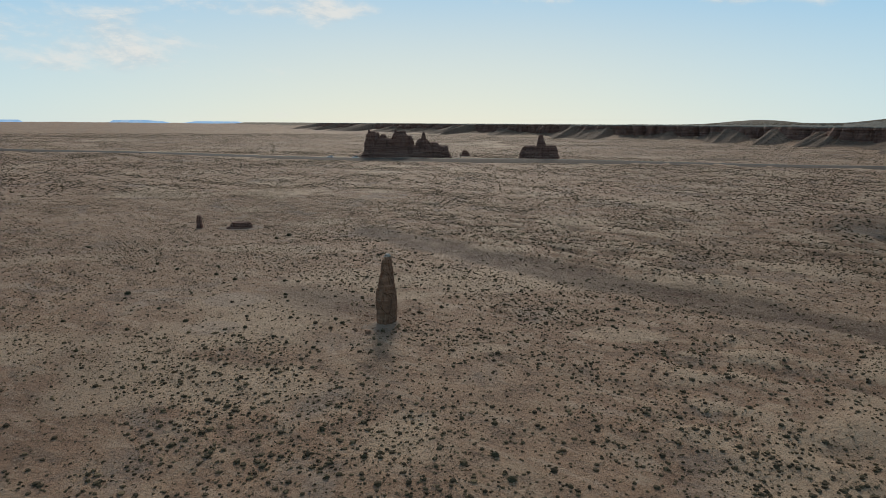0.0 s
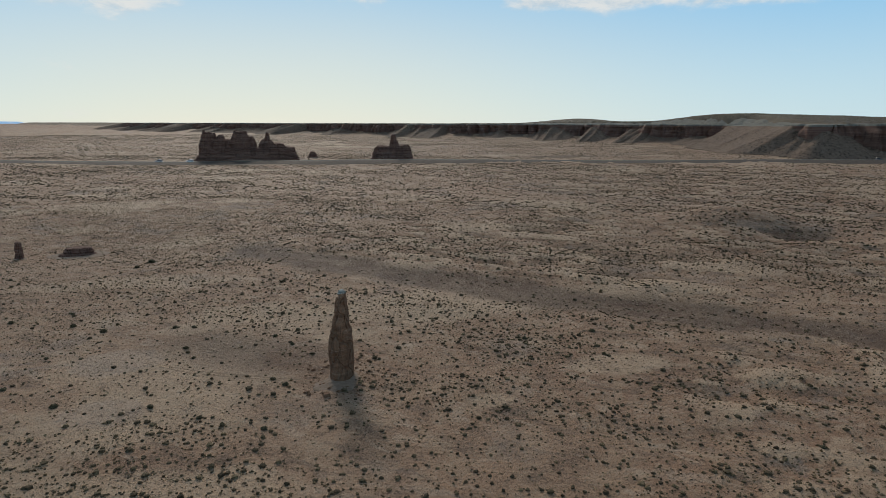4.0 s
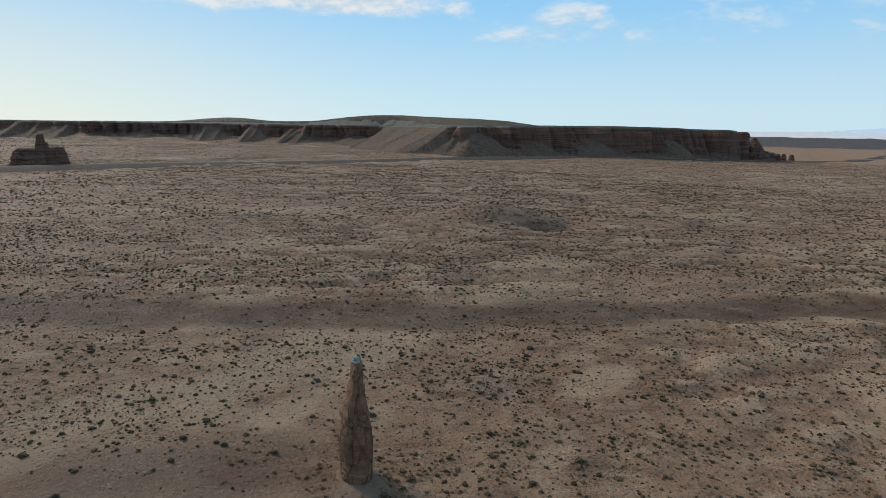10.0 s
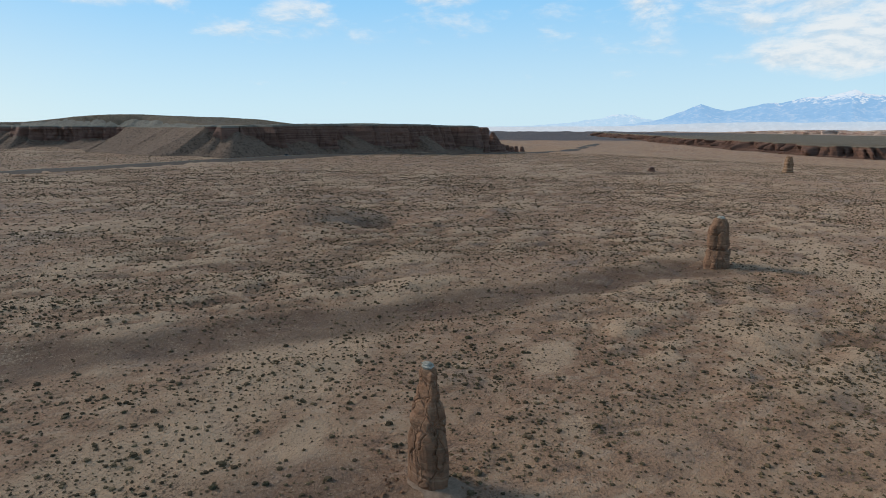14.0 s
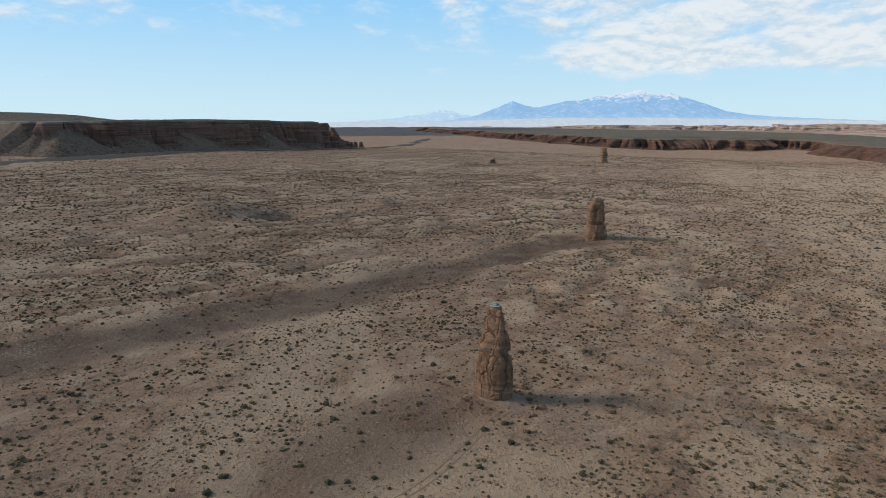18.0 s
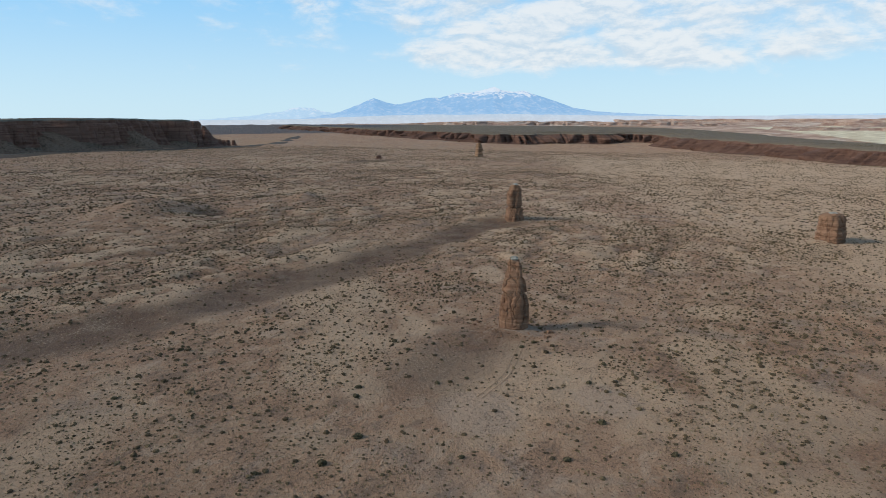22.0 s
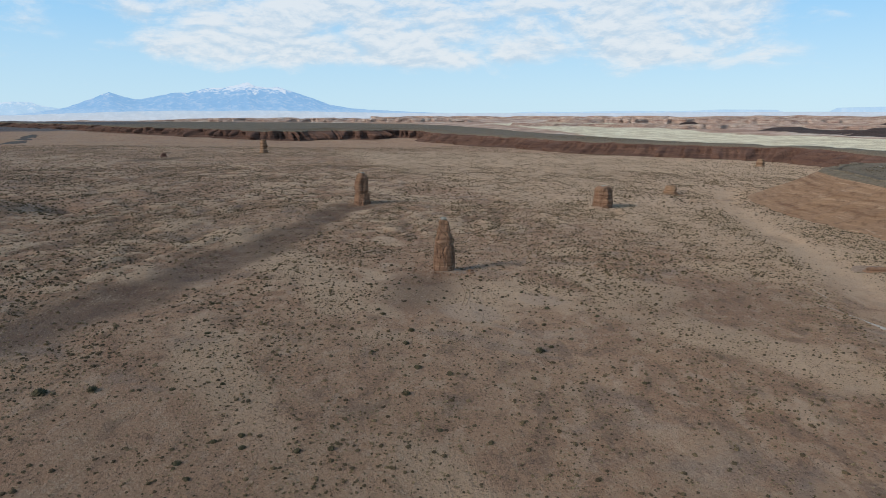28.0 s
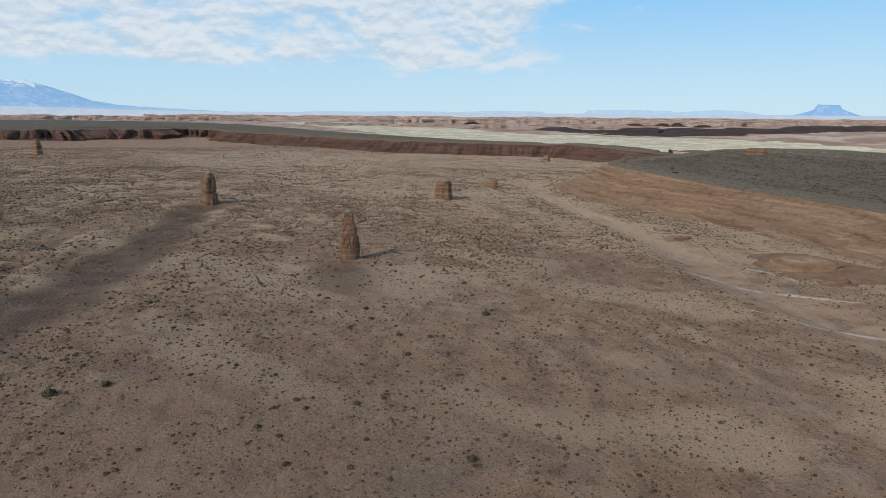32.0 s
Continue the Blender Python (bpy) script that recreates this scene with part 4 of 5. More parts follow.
stub_rock(862, 352, 29, 24, 20, 257, "pointed layered rock cone beside the mesa", 0.12, M_ROCK, False, segs=72)
for k, (dx, dy, h, w) in enumerate([(886, 345, 13, 9), (899, 340, 11, 7), (910, 336, 9, 6.5), (921, 331, 9, 5), (936, 325, 8, 5)]):
    stub_rock(dx, dy, h, w, w * .8, 263 + k, "ragged rock stub trailing from the mesa", 0.6, M_ROCK, False, segs=40)


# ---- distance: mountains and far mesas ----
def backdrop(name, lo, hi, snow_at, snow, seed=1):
    """Far blue ranges: many kilometres of lit air painted into the colour, which glows."""
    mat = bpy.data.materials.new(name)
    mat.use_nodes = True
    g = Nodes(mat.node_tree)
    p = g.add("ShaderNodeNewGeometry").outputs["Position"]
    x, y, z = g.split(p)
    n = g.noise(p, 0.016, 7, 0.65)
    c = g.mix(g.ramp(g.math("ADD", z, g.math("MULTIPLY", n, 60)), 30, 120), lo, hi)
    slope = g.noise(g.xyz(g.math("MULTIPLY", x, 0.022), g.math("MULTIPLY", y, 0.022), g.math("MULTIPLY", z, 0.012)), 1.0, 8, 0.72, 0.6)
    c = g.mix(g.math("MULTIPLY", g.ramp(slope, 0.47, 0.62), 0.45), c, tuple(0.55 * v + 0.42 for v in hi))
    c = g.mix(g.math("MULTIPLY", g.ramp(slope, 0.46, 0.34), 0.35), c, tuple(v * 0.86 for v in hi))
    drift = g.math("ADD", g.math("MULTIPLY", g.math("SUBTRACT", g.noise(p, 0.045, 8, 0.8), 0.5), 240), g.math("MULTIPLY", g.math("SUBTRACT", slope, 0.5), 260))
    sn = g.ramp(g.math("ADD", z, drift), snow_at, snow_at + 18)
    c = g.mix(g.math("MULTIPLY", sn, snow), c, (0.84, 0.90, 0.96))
    # Emission gives the painted haze its brightness; only a little comes from the sun.
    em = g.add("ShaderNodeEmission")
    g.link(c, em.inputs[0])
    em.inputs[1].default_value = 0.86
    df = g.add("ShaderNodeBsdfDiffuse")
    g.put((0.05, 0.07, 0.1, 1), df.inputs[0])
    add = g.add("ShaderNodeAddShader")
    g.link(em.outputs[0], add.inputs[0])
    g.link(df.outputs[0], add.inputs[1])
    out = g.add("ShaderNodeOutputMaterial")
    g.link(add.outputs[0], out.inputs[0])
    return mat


def ranges(name, eye, dist, skyline, depth, seed, material, label, ridged=12.0, base=7.0, step=0.12):
    """A range of hills. skyline: (bearing, elevation) in degrees as seen from eye."""
    b = np.arange(skyline[0][0], skyline[-1][0], step)
    el = np.interp(b, [q[0] for q in skyline], [q[1] for q in skyline])
    top = eye[2] + dist * np.tan(np.radians(el))
    top = top + np.minimum(1, (top - base) / 60).clip(0) * ridged * 1.3 * (fnoise(b * 1.7, b * 0, 5, seed, 0.62) - 0.5)
    rows = []
    for k in np.linspace(0, 1, 16):
        r = dist - depth * (1 - k)
        zz = base - 4 + (top - base + 4) * k ** 1.35
        gul = ridged * (np.abs(fnoise(b * 0.9 + 0.5 * k, b * 0 + k * 1.5, 3, seed + 2) - 0.5) * 2 - 0.4) * np.sin(math.pi * k) * np.minimum(1, (top - base) / 120)
        rows.append(np.column_stack([eye[0] + (r - gul * 3) * np.sin(np.radians(b)), eye[1] + (r - gul * 3) * np.cos(np.radians(b)), zz + gul]))
    rows.append(rows[-1] + np.array([0, 0, -60]))
    me = mesh_from(name, np.concatenate(rows), grid_faces(len(rows), len(b)), material)
    return tagged(new(name, me), label, "mountains", kind="structure")


E1 = (-115, 145, 36)
M_FARBLUE = backdrop("far_haze_blue_range", (0.50, 0.68, 0.85), (0.28, 0.50, 0.77), 186, 0.8)
M_PALEBLUE = backdrop("faint_haze_blue_range", (0.50, 0.68, 0.84), (0.48, 0.68, 0.86), 95, 0.45)
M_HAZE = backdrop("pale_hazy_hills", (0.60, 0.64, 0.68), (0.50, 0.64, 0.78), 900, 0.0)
M_MESABLUE = backdrop("far_mesa_haze_blue", (0.30, 0.52, 0.80), (0.27, 0.50, 0.82), 900, 0.0)
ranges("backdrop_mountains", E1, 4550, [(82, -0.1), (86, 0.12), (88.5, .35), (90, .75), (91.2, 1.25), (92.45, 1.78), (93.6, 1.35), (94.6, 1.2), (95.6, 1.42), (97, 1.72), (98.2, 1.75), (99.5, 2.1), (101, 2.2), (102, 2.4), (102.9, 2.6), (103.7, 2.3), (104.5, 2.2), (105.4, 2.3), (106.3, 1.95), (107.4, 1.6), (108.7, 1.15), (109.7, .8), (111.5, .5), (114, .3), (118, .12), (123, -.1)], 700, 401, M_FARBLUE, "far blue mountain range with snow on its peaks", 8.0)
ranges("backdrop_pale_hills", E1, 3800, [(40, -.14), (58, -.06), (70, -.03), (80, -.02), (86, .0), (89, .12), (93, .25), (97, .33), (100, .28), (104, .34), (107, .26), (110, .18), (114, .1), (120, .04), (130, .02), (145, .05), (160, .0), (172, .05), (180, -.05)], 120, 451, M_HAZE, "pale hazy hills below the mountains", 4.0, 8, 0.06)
# Below bearing 78 the range is only a low pale strip standing for haze.
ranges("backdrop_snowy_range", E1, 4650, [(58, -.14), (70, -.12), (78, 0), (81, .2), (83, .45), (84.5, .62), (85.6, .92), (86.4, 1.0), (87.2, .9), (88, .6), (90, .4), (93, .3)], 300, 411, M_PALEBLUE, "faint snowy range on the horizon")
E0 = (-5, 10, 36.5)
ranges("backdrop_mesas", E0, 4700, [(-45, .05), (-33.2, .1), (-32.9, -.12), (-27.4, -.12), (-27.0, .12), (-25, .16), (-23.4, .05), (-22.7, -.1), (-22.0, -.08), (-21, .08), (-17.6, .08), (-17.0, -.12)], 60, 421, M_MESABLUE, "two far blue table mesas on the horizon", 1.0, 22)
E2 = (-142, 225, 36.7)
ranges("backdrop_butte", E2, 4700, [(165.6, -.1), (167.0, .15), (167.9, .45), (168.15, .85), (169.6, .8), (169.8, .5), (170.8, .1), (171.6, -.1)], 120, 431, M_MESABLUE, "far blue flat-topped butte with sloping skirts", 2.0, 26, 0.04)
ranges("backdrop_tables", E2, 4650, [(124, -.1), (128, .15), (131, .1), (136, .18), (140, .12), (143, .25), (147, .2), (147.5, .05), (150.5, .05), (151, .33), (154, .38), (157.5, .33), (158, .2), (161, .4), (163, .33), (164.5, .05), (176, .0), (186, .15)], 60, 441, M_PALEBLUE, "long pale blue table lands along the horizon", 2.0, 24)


def badland(name, line, low, high, seed, label, material=None, **kw):
    t = tagged(new(name, cliff(name, rounded(line, 2), low if callable(low) else lambda x, y: low + 0 * x, high if callable(high) else lambda x, y: high + 0 * x, seed, material=material or M_PINK, **kw)), label, "badlands", kind="structure")
    return t


badland("badland_ridges", [(3700, 100), (3000, -300), (2700, -700), (2350, -1050), (2200, -1400), (1900, -1550)], -10, lambda x, y: np.interp(y, [-1550, -1150, -300, 100], [-9, 19, 19, -9]), 501, "pink and white banded badland ridges in sun", talus=0.7, run=70, lean=20, big=60, small=16, ledge=4, step=6, rows=28, lip=200, scale=4, gully=20, jag=5, slots=0.5)
badland("badland_ledges", [(1950, -1480), (1700, -1500), (1450, -1760), (1200, -1820), (950, -2050), (700, -2040), (450, -2210), (200, -2180), (-100, -2260)], -10, 14, 561, "pink and cream banded badland ledges in sun", talus=0.5, run=50, lean=14, big=60, small=14, ledge=4, step=6, rows=24, lip=160, scale=3, gully=13, jag=4, slots=0.6)
badland("badland_benches", [(1520, -980), (1330, -1010), (1180, -1140), (1000, -1160), (860, -1290), (700, -1330), (560, -1440)], lambda x, y: lie(x, y) - 3, 7.0, 571, "low pale badland benches with dark gullies", talus=0.5, run=30, lean=10, big=40, small=9, ledge=3, step=4, rows=20, lip=90, scale=2.2, gully=9, jag=2.5, slots=0.6)
badland("pink_ledges", [(150, -500), (130, -520), (110, -500), (60, -512), (10, -500), (-45, -528), (-130, -560)], lambda x, y: lie(x, y) - 1, lambda x, y: np.interp(x, [-130, -45, 60, 150, 235], [-8, -5, -3, -2.5, -6]), 581, "broken pink rock ledges with pale caps beyond the terrace", talus=0.35, run=8, lean=2, big=9, small=2.5, ledge=1.2, step=1.2, rows=22, lip=26, scale=0.8, gully=1.5, jag=1.0, slots=1.0, cap=M_SAGE)
badland("badland_steps", [(3300, -1300), (2800, -1900), (2100, -2300), (1500, -2700), (700, -3000), (-300, -3200)], 0, 21, 521, "far pink badland steps with pale ledges", talus=0.6, run=60, lean=20, big=30, small=6, ledge=3, step=12, rows=20, lip=250, scale=6, gully=12, jag=5, slots=0.3)
badland("dark_hills", [(760, -1180), (620, -1170), (540, -1180), (447, -1140), (385, -1240), (335, -1420), (279, -1560), (197, -1780), (35, -1820), (-200, -1800), (-450, -1700)], lambda x, y: lie(x, y) - 1, lambda x, y: np.interp(x, [-450, -150, 35, 197, 279, 379, 447, 760], [11, 14, 13, 8, 5, 3, 2, 0]) + 6 * (np.abs(fnoise(x / 75, y / 75, 2, 77) - 0.5) * 3 - 0.3), 541, "dark grey-red clay hills on the pale flats", M_DARKHILL, talus=0.85, run=60, lean=10, big=14, small=5, ledge=1, step=6, rows=24, lip=140, scale=4, gully=10, jag=8, slots=0.0)


# ---- road ----
def ribbon(name, line, half, lift, material, parent=None, label=""):
    p, s = spaced(line, 5)
    t = np.gradient(p, axis=0)
    t /= np.hypot(*t.T)[:, None]
    n = np.stack([-t[:, 1], t[:, 0]], 1)
    z = road_height(p, s) + lift
    rows = [np.column_stack([p + n * o, z]) for o in (-half, 0, half)]
    return part_mesh(name, mesh_from(name, np.concatenate(rows), grid_faces(3, len(p))[:, ::-1], material), parent, label)


def road_height(p, s):
    z = lie(*p.T)
    k = np.ones(25) / 25
    return np.convolve(np.pad(z, 12, "edge"), k, "valid") + 0.5 + 1.6 * np.exp(-((p[:, 0] - 60) / 90) ** 2) + 1.5 * np.exp(-((p[:, 0] - 430) / 110) ** 2)


def build_road():
    road = empty("road", (0, 0, 0), "two-lane asphalt road on a low gravel bank", "road", kind="structure")
    p, s = spaced(ROAD, 5)
    t = np.gradient(p, axis=0)
    t /= np.hypot(*t.T)[:, None]
    n = np.stack([-t[:, 1], t[:, 0]], 1)
    z = road_height(p, s)
    rows = []
    for o, dz in ((-16, None), (-5.2, -0.06), (5.2, -0.06), (16, None)):
        q = p + n * o
        rows.append(np.column_stack([q, np.minimum(lie(*q.T) - 0.3, z - 0.2) if dz is None else z + dz]))
    part_mesh("embankment", mesh_from("embankment", np.concatenate(rows), grid_faces(4, len(p))[:, ::-1], M_BANK), road, "dark gravel road bank")
    ribbon("asphalt", ROAD, 4.4, 0.0, M_ROAD, road)
    ribbon("centre_line", ROAD, 0.12, 0.02, M_LINE, road, "faded yellow centre line")


build_road()
# ---- ledges and mounds near the rim and the wash ----
for k, (x, y, h, w, d) in enumerate([(100, -478, 7, 20, 8), (54, -470, 6, 16, 8), (20, -480, 6, 18, 8)]):
    stub_rock(x, y, h, w, d, 281 + k, "low pink rock ledge with a pale cap beyond the terrace", 0.92, M_PINK, True, segs=60)
stub_rock(88, -314, 8.8, 13, 9, 288, "square red rock ledge with a sage-covered top", 0.95, M_RED, False, turn=15, segs=60)
stub_rock(8, -300, 4.5, 8, 5, 289, "low red rock ledge on the terrace flats", 0.9, M_RED, False, turn=10, segs=48)
stub_rock(262, -405, 7.5, 4.2, 3.6, 291, "lone red rock knob below the rim", 0.8, M_RED, False, segs=40)
stub_rock(-103, 45, 2.6, 13, 7.5, 293, "low red clay mound beside the salty wash", 0.45, M_RED, False, turn=35, apr=1.6)
stub_rock(-113, 60, 1.6, 3.4, 1.6, 295, "small ledge of red rock beside the wash", 0.8, M_RED, False, turn=40, segs=40, apr=0.6)
stub_rock(-62, 22, 1.0, 3.6, 1.5, 297, "flat pale ledge stones at the wash", 0.85, M_PIN, False, turn=60, segs=40, apr=0.5)


for k, (x, y, h, w) in enumerate([(755, -1888, 11, 34), (712, -1905, 13, 26), (640, -1935, 9, 40), (835, -1850, 8, 44), (1240, -1480, 10, 40)]):
    stub_rock(x, y, h, w, w * .7, 1400 + k, "small dark clay butte far out on the pink flats", 0.3, M_DARKHILL, False, segs=40, apr=3.0)


def rubble(x, y, n, reach, seed):
    """Small fallen stones round a rock's foot."""
    rnd = np.random.RandomState(seed)
    co, fc = [], []
    box = np.array([(-1, -1, -.5), (1, -1, -.5), (1, 1, -.5), (-1, 1, -.5), (-.7, -.7, .6), (.8, -.6, .5), (.6, .7, .7), (-.7, .6, .5)])
    sides = np.array([(4, 5, 6, 7), (0, 1, 5, 4), (1, 2, 6, 5), (2, 3, 7, 6), (3, 0, 4, 7)])
    for k in range(n):
        a, r = rnd.uniform(0, 6.28), reach * (0.45 + 0.55 * rnd.uniform() ** 1.5)
        px, py, s = x + r * math.cos(a), y + r * math.sin(a), rnd.lognormal(-2.0, 0.5)
        t = rnd.uniform(0, 6.28)
        b = box * (s, s * rnd.uniform(.6, 1), s * rnd.uniform(.5, .9)) * rnd.uniform(.8, 1.2, (8, 3))
        rot = np.stack([b[:, 0] * math.cos(t) - b[:, 1] * math.sin(t), b[:, 0] * math.sin(t) + b[:, 1] * math.cos(t), b[:, 2]], 1)
        co.append(rot + (px, py, zat(px, py) + s * 0.3))
        fc.append(sides + 8 * k)
    return tagged(new("rubble", mesh_from("rubble", np.concatenate(co), np.concatenate(fc), M_PIN, False)), "small fallen sandstone chips round the rock", "stones", kind="stuff")


rubble(-13, 122.8, 130, 7.5, 951)
rubble(123, 86.8, 70, 9, 952)
rubble(68.3, -6.8, 70, 9, 953)


def trail():
    """A faint foot track in the sand."""
    line = rounded([(-15.5, 120.5), (-20, 123), (-27, 126), (-33, 128.6), (-37, 131), (-42, 135)])
    for shift in (-0.45, 0.45):
        p, s = spaced(line, 0.8)
        t = np.gradient(p, axis=0)
        t /= np.hypot(*t.T)[:, None]
        n = np.stack([-t[:, 1], t[:, 0]], 1)
        w = 0.08 + 0.09 * fnoise(s / 3, s * 0, 2, 7)
        rows = [np.column_stack([p + n * (shift + w * o)[:, None], lie(*(p + n * (shift + w * o)[:, None]).T) + 0.05 + lift]) for o, lift in ((-1, -.04), (0, 0), (1, -.04))]
        tagged(new("track", mesh_from("track", np.concatenate(rows), grid_faces(3, len(p))[:, ::-1], M_TRACK)), "faint pale wheel track in the sand", "track", kind="structure")


def salt_lines():
    """Thin crusts of salt along the dry wash."""
    for k, line in enumerate([[(-88, 55.5), (-97, 59), (-104.6, 62.8), (-108, 66)], [(-74, 68.6), (-81.4, 70.6), (-93, 75), (-105.1, 78.2), (-114, 78.4), (-121.8, 76.8)], [(-104, 98), (-112.3, 100.7), (-120, 101), (-127.5, 99.5), (-140, 97)], [(-113, 62), (-116, 55), (-115.4, 50.1)], [(-92, 47.5), (-97, 50), (-101, 53)], [(-60, 52), (-66, 58), (-72, 62)]]):
        p, s = spaced(rounded(line), 0.6)
        t = np.gradient(p, axis=0)
        t /= np.hypot(*t.T)[:, None]
        n = np.stack([-t[:, 1], t[:, 0]], 1)
        p = p + n * (1.6 * (fnoise(s / 5, s * 0 + k, 3, 31) - 0.5))[:, None]
        w = np.maximum(0.04, 2.0 * (fnoise(s / 3.5, s * 0 + k, 3, 17) - 0.4)) * np.minimum(1, np.minimum(s, s[-1] - s) / 2)
        rows = [np.column_stack([p + n * (w * o)[:, None], lie(*(p + n * (w * o)[:, None]).T) + up]) for o, up in ((-1, 0.01), (-.4, .05), (.4, .05), (1, .01))]
        tagged(new("salt_crust", mesh_from("salt_crust", np.concatenate(rows), grid_faces(4, len(p))[:, ::-1], M_SALT)), "thin white salt crust along the dry wash", "salt crust", kind="structure")


M_SALT = soft("white_salt_crust", (0.36, 0.3, 0.25), (0.56, 0.52, 0.47), 1.2, 0.95)
salt_lines()
M_TRACK = soft("pale_track_sand", (0.25, 0.17, 0.112), (0.31, 0.22, 0.148), 1.5, 0.95)
trail()


# ---- cars on the road ----
def paint(name, colour, rough=0.35, metal=0.0):
    mat = surface(name, lambda g, p: colour, rough)
    mat.node_tree.nodes["Principled BSDF"].inputs["Metallic"].default_value = metal
    return mat


M_TYRE = paint("black_rubber", (0.02, 0.02, 0.02), 0.8)
M_GLASS = paint("dark_car_glass", (0.02, 0.025, 0.03), 0.08)
M_RIM = paint("grey_wheel_metal", (0.5, 0.5, 0.5), 0.4, 0.8)
M_LAMP = paint("clear_lamp_cover", (0.7, 0.7, 0.68), 0.2)


def loft(name, sections, material, parent, label=""):
    """A body through sections along x: (x, half width, low z, high z), rounded at the upper edges."""
    rows = []
    for x, w, lo, hi in sections:
        rows.append([(x, -w, lo), (x, -w * 1.0, lo + (hi - lo) * .7), (x, -w * .86, hi), (x, w * .86, hi), (x, w, lo + (hi - lo) * .7), (x, w, lo)])
    co = np.array(rows, float).reshape(-1, 3)
    faces = list(grid_faces(len(sections), 6, True))
    n = len(sections)
    bm = bmesh.new()
    vs = [bm.verts.new(c) for c in co]
    for f in faces:
        bm.faces.new([vs[i] for i in f])
    bm.faces.new([vs[i] for i in range(6)][::-1])
    bm.faces.new([vs[(n - 1) * 6 + i] for i in range(6)])
    bmesh.ops.recalc_face_normals(bm, faces=bm.faces)
    me = bpy.data.meshes.new(name)
    bm.to_mesh(me)
    bm.free()
    me.materials.append(material)
    return part_mesh(name, me, parent, label)


def disc(name, r, width, material, parent, at, segs=20):
    bm = bmesh.new()
    bmesh.ops.create_cone(bm, cap_ends=True, segments=segs, radius1=r, radius2=r, depth=width, matrix=Matrix.Rotation(radians(90), 4, "X"))
    bmesh.ops.bevel(bm, geom=[e for e in bm.edges if len(e.link_faces) == 2 and abs(e.calc_face_angle(0)) > 1], offset=width * .18, segments=2, affect="EDGES")
    me = bpy.data.meshes.new(name)
    bm.to_mesh(me)
    bm.free()
    me.materials.append(material)
    ob = part_mesh(name, me, parent)
    ob.location = at
    return ob


def car(x, y, turn, colour, label, z=None):
    t = empty("car", (x, y, 0), label, "car", "cars on the road")
    p, s = spaced(ROAD, 5)
    k = int(np.argmin(np.hypot(p[:, 0] - x, p[:, 1] - y)))
    t.location = (p[k, 0], p[k, 1] - 1.9, float(road_height(p, s)[k]))
    t.rotation_euler[2] = radians(turn)
    m = paint("car_paint", colour)
    loft("body", [(-2.3, .78, .45, .85), (-2.15, .9, .32, 1.0), (-1.0, .93, .3, 1.05), (.9, .93, .3, 1.02), (1.9, .9, .32, .92), (2.3, .76, .42, .78)], m, t)
    loft("cabin", [(-2.1, .72, 1.0, 1.1), (-1.8, .78, 1.0, 1.66), (.1, .78, 1.0, 1.7), (1.0, .74, .98, 1.06)], M_GLASS, t, "dark glass cabin")
    loft("roof", [(-1.78, .7, 1.64, 1.72), (-.8, .71, 1.66, 1.76), (.12, .69, 1.66, 1.75)], m, t)
    for wx in (-1.4, 1.4):
        for wy in (-.84, .84):
            wheel = disc("wheel", .34, .22, M_TYRE, t, (wx, wy, .34))
            disc("rim", .2, .235, M_RIM, wheel, (0, 0, 0), 14)
    for wy in (-.6, .6):
        loft("headlight", [(2.18, .16, .62, .76), (2.31, .14, .63, .75)], M_LAMP, t).location = (0, wy, 0)


car(-70, 500, 178, (0.75, 0.76, 0.76), "white car stopped on the desert road")
car(-92, 503, 176, (0.62, 0.64, 0.66), "pale silver car stopped on the desert road")
car(455, 443, -14, (0.16, 0.17, 0.18), "dark grey car driving below the cliffs")

# ---- brush ----
def clump(blades, seed, spread_out=0.5, tall=0.55, width=0.16):
    """A template brush: many small leaning blades, about one metre across."""
    rnd = np.random.RandomState(seed)
    verts, faces = [], []
    for k in range(blades):
        a = rnd.uniform(0, 2 * math.pi)
        r0, r1 = rnd.uniform(0, 0.25), rnd.uniform(0.15, 1.0) ** 0.6 * spread_out
        h = tall * (1 - (r1 / spread_out) ** 2 * 0.75) * rnd.uniform(0.7, 1.1)
        b = a + rnd.uniform(-0.5, 0.5)
        base = np.array([r0 * math.cos(a), r0 * math.sin(a), -0.03])
        tip = np.array([r1 * math.cos(b), r1 * math.sin(b), h])
        side = np.array([-math.sin(b + rnd.uniform(-.8, .8)), math.cos(b), rnd.uniform(-.3, .3)]) * width * rnd.uniform(0.7, 1.3)
        mid = base * 0.35 + tip * 0.65
        i = len(verts)
        verts += [base, mid - side, tip, mid + side]
        faces += [(i, i + 1, i + 2), (i, i + 2, i + 3)]
    return np.array(verts), np.array(faces)


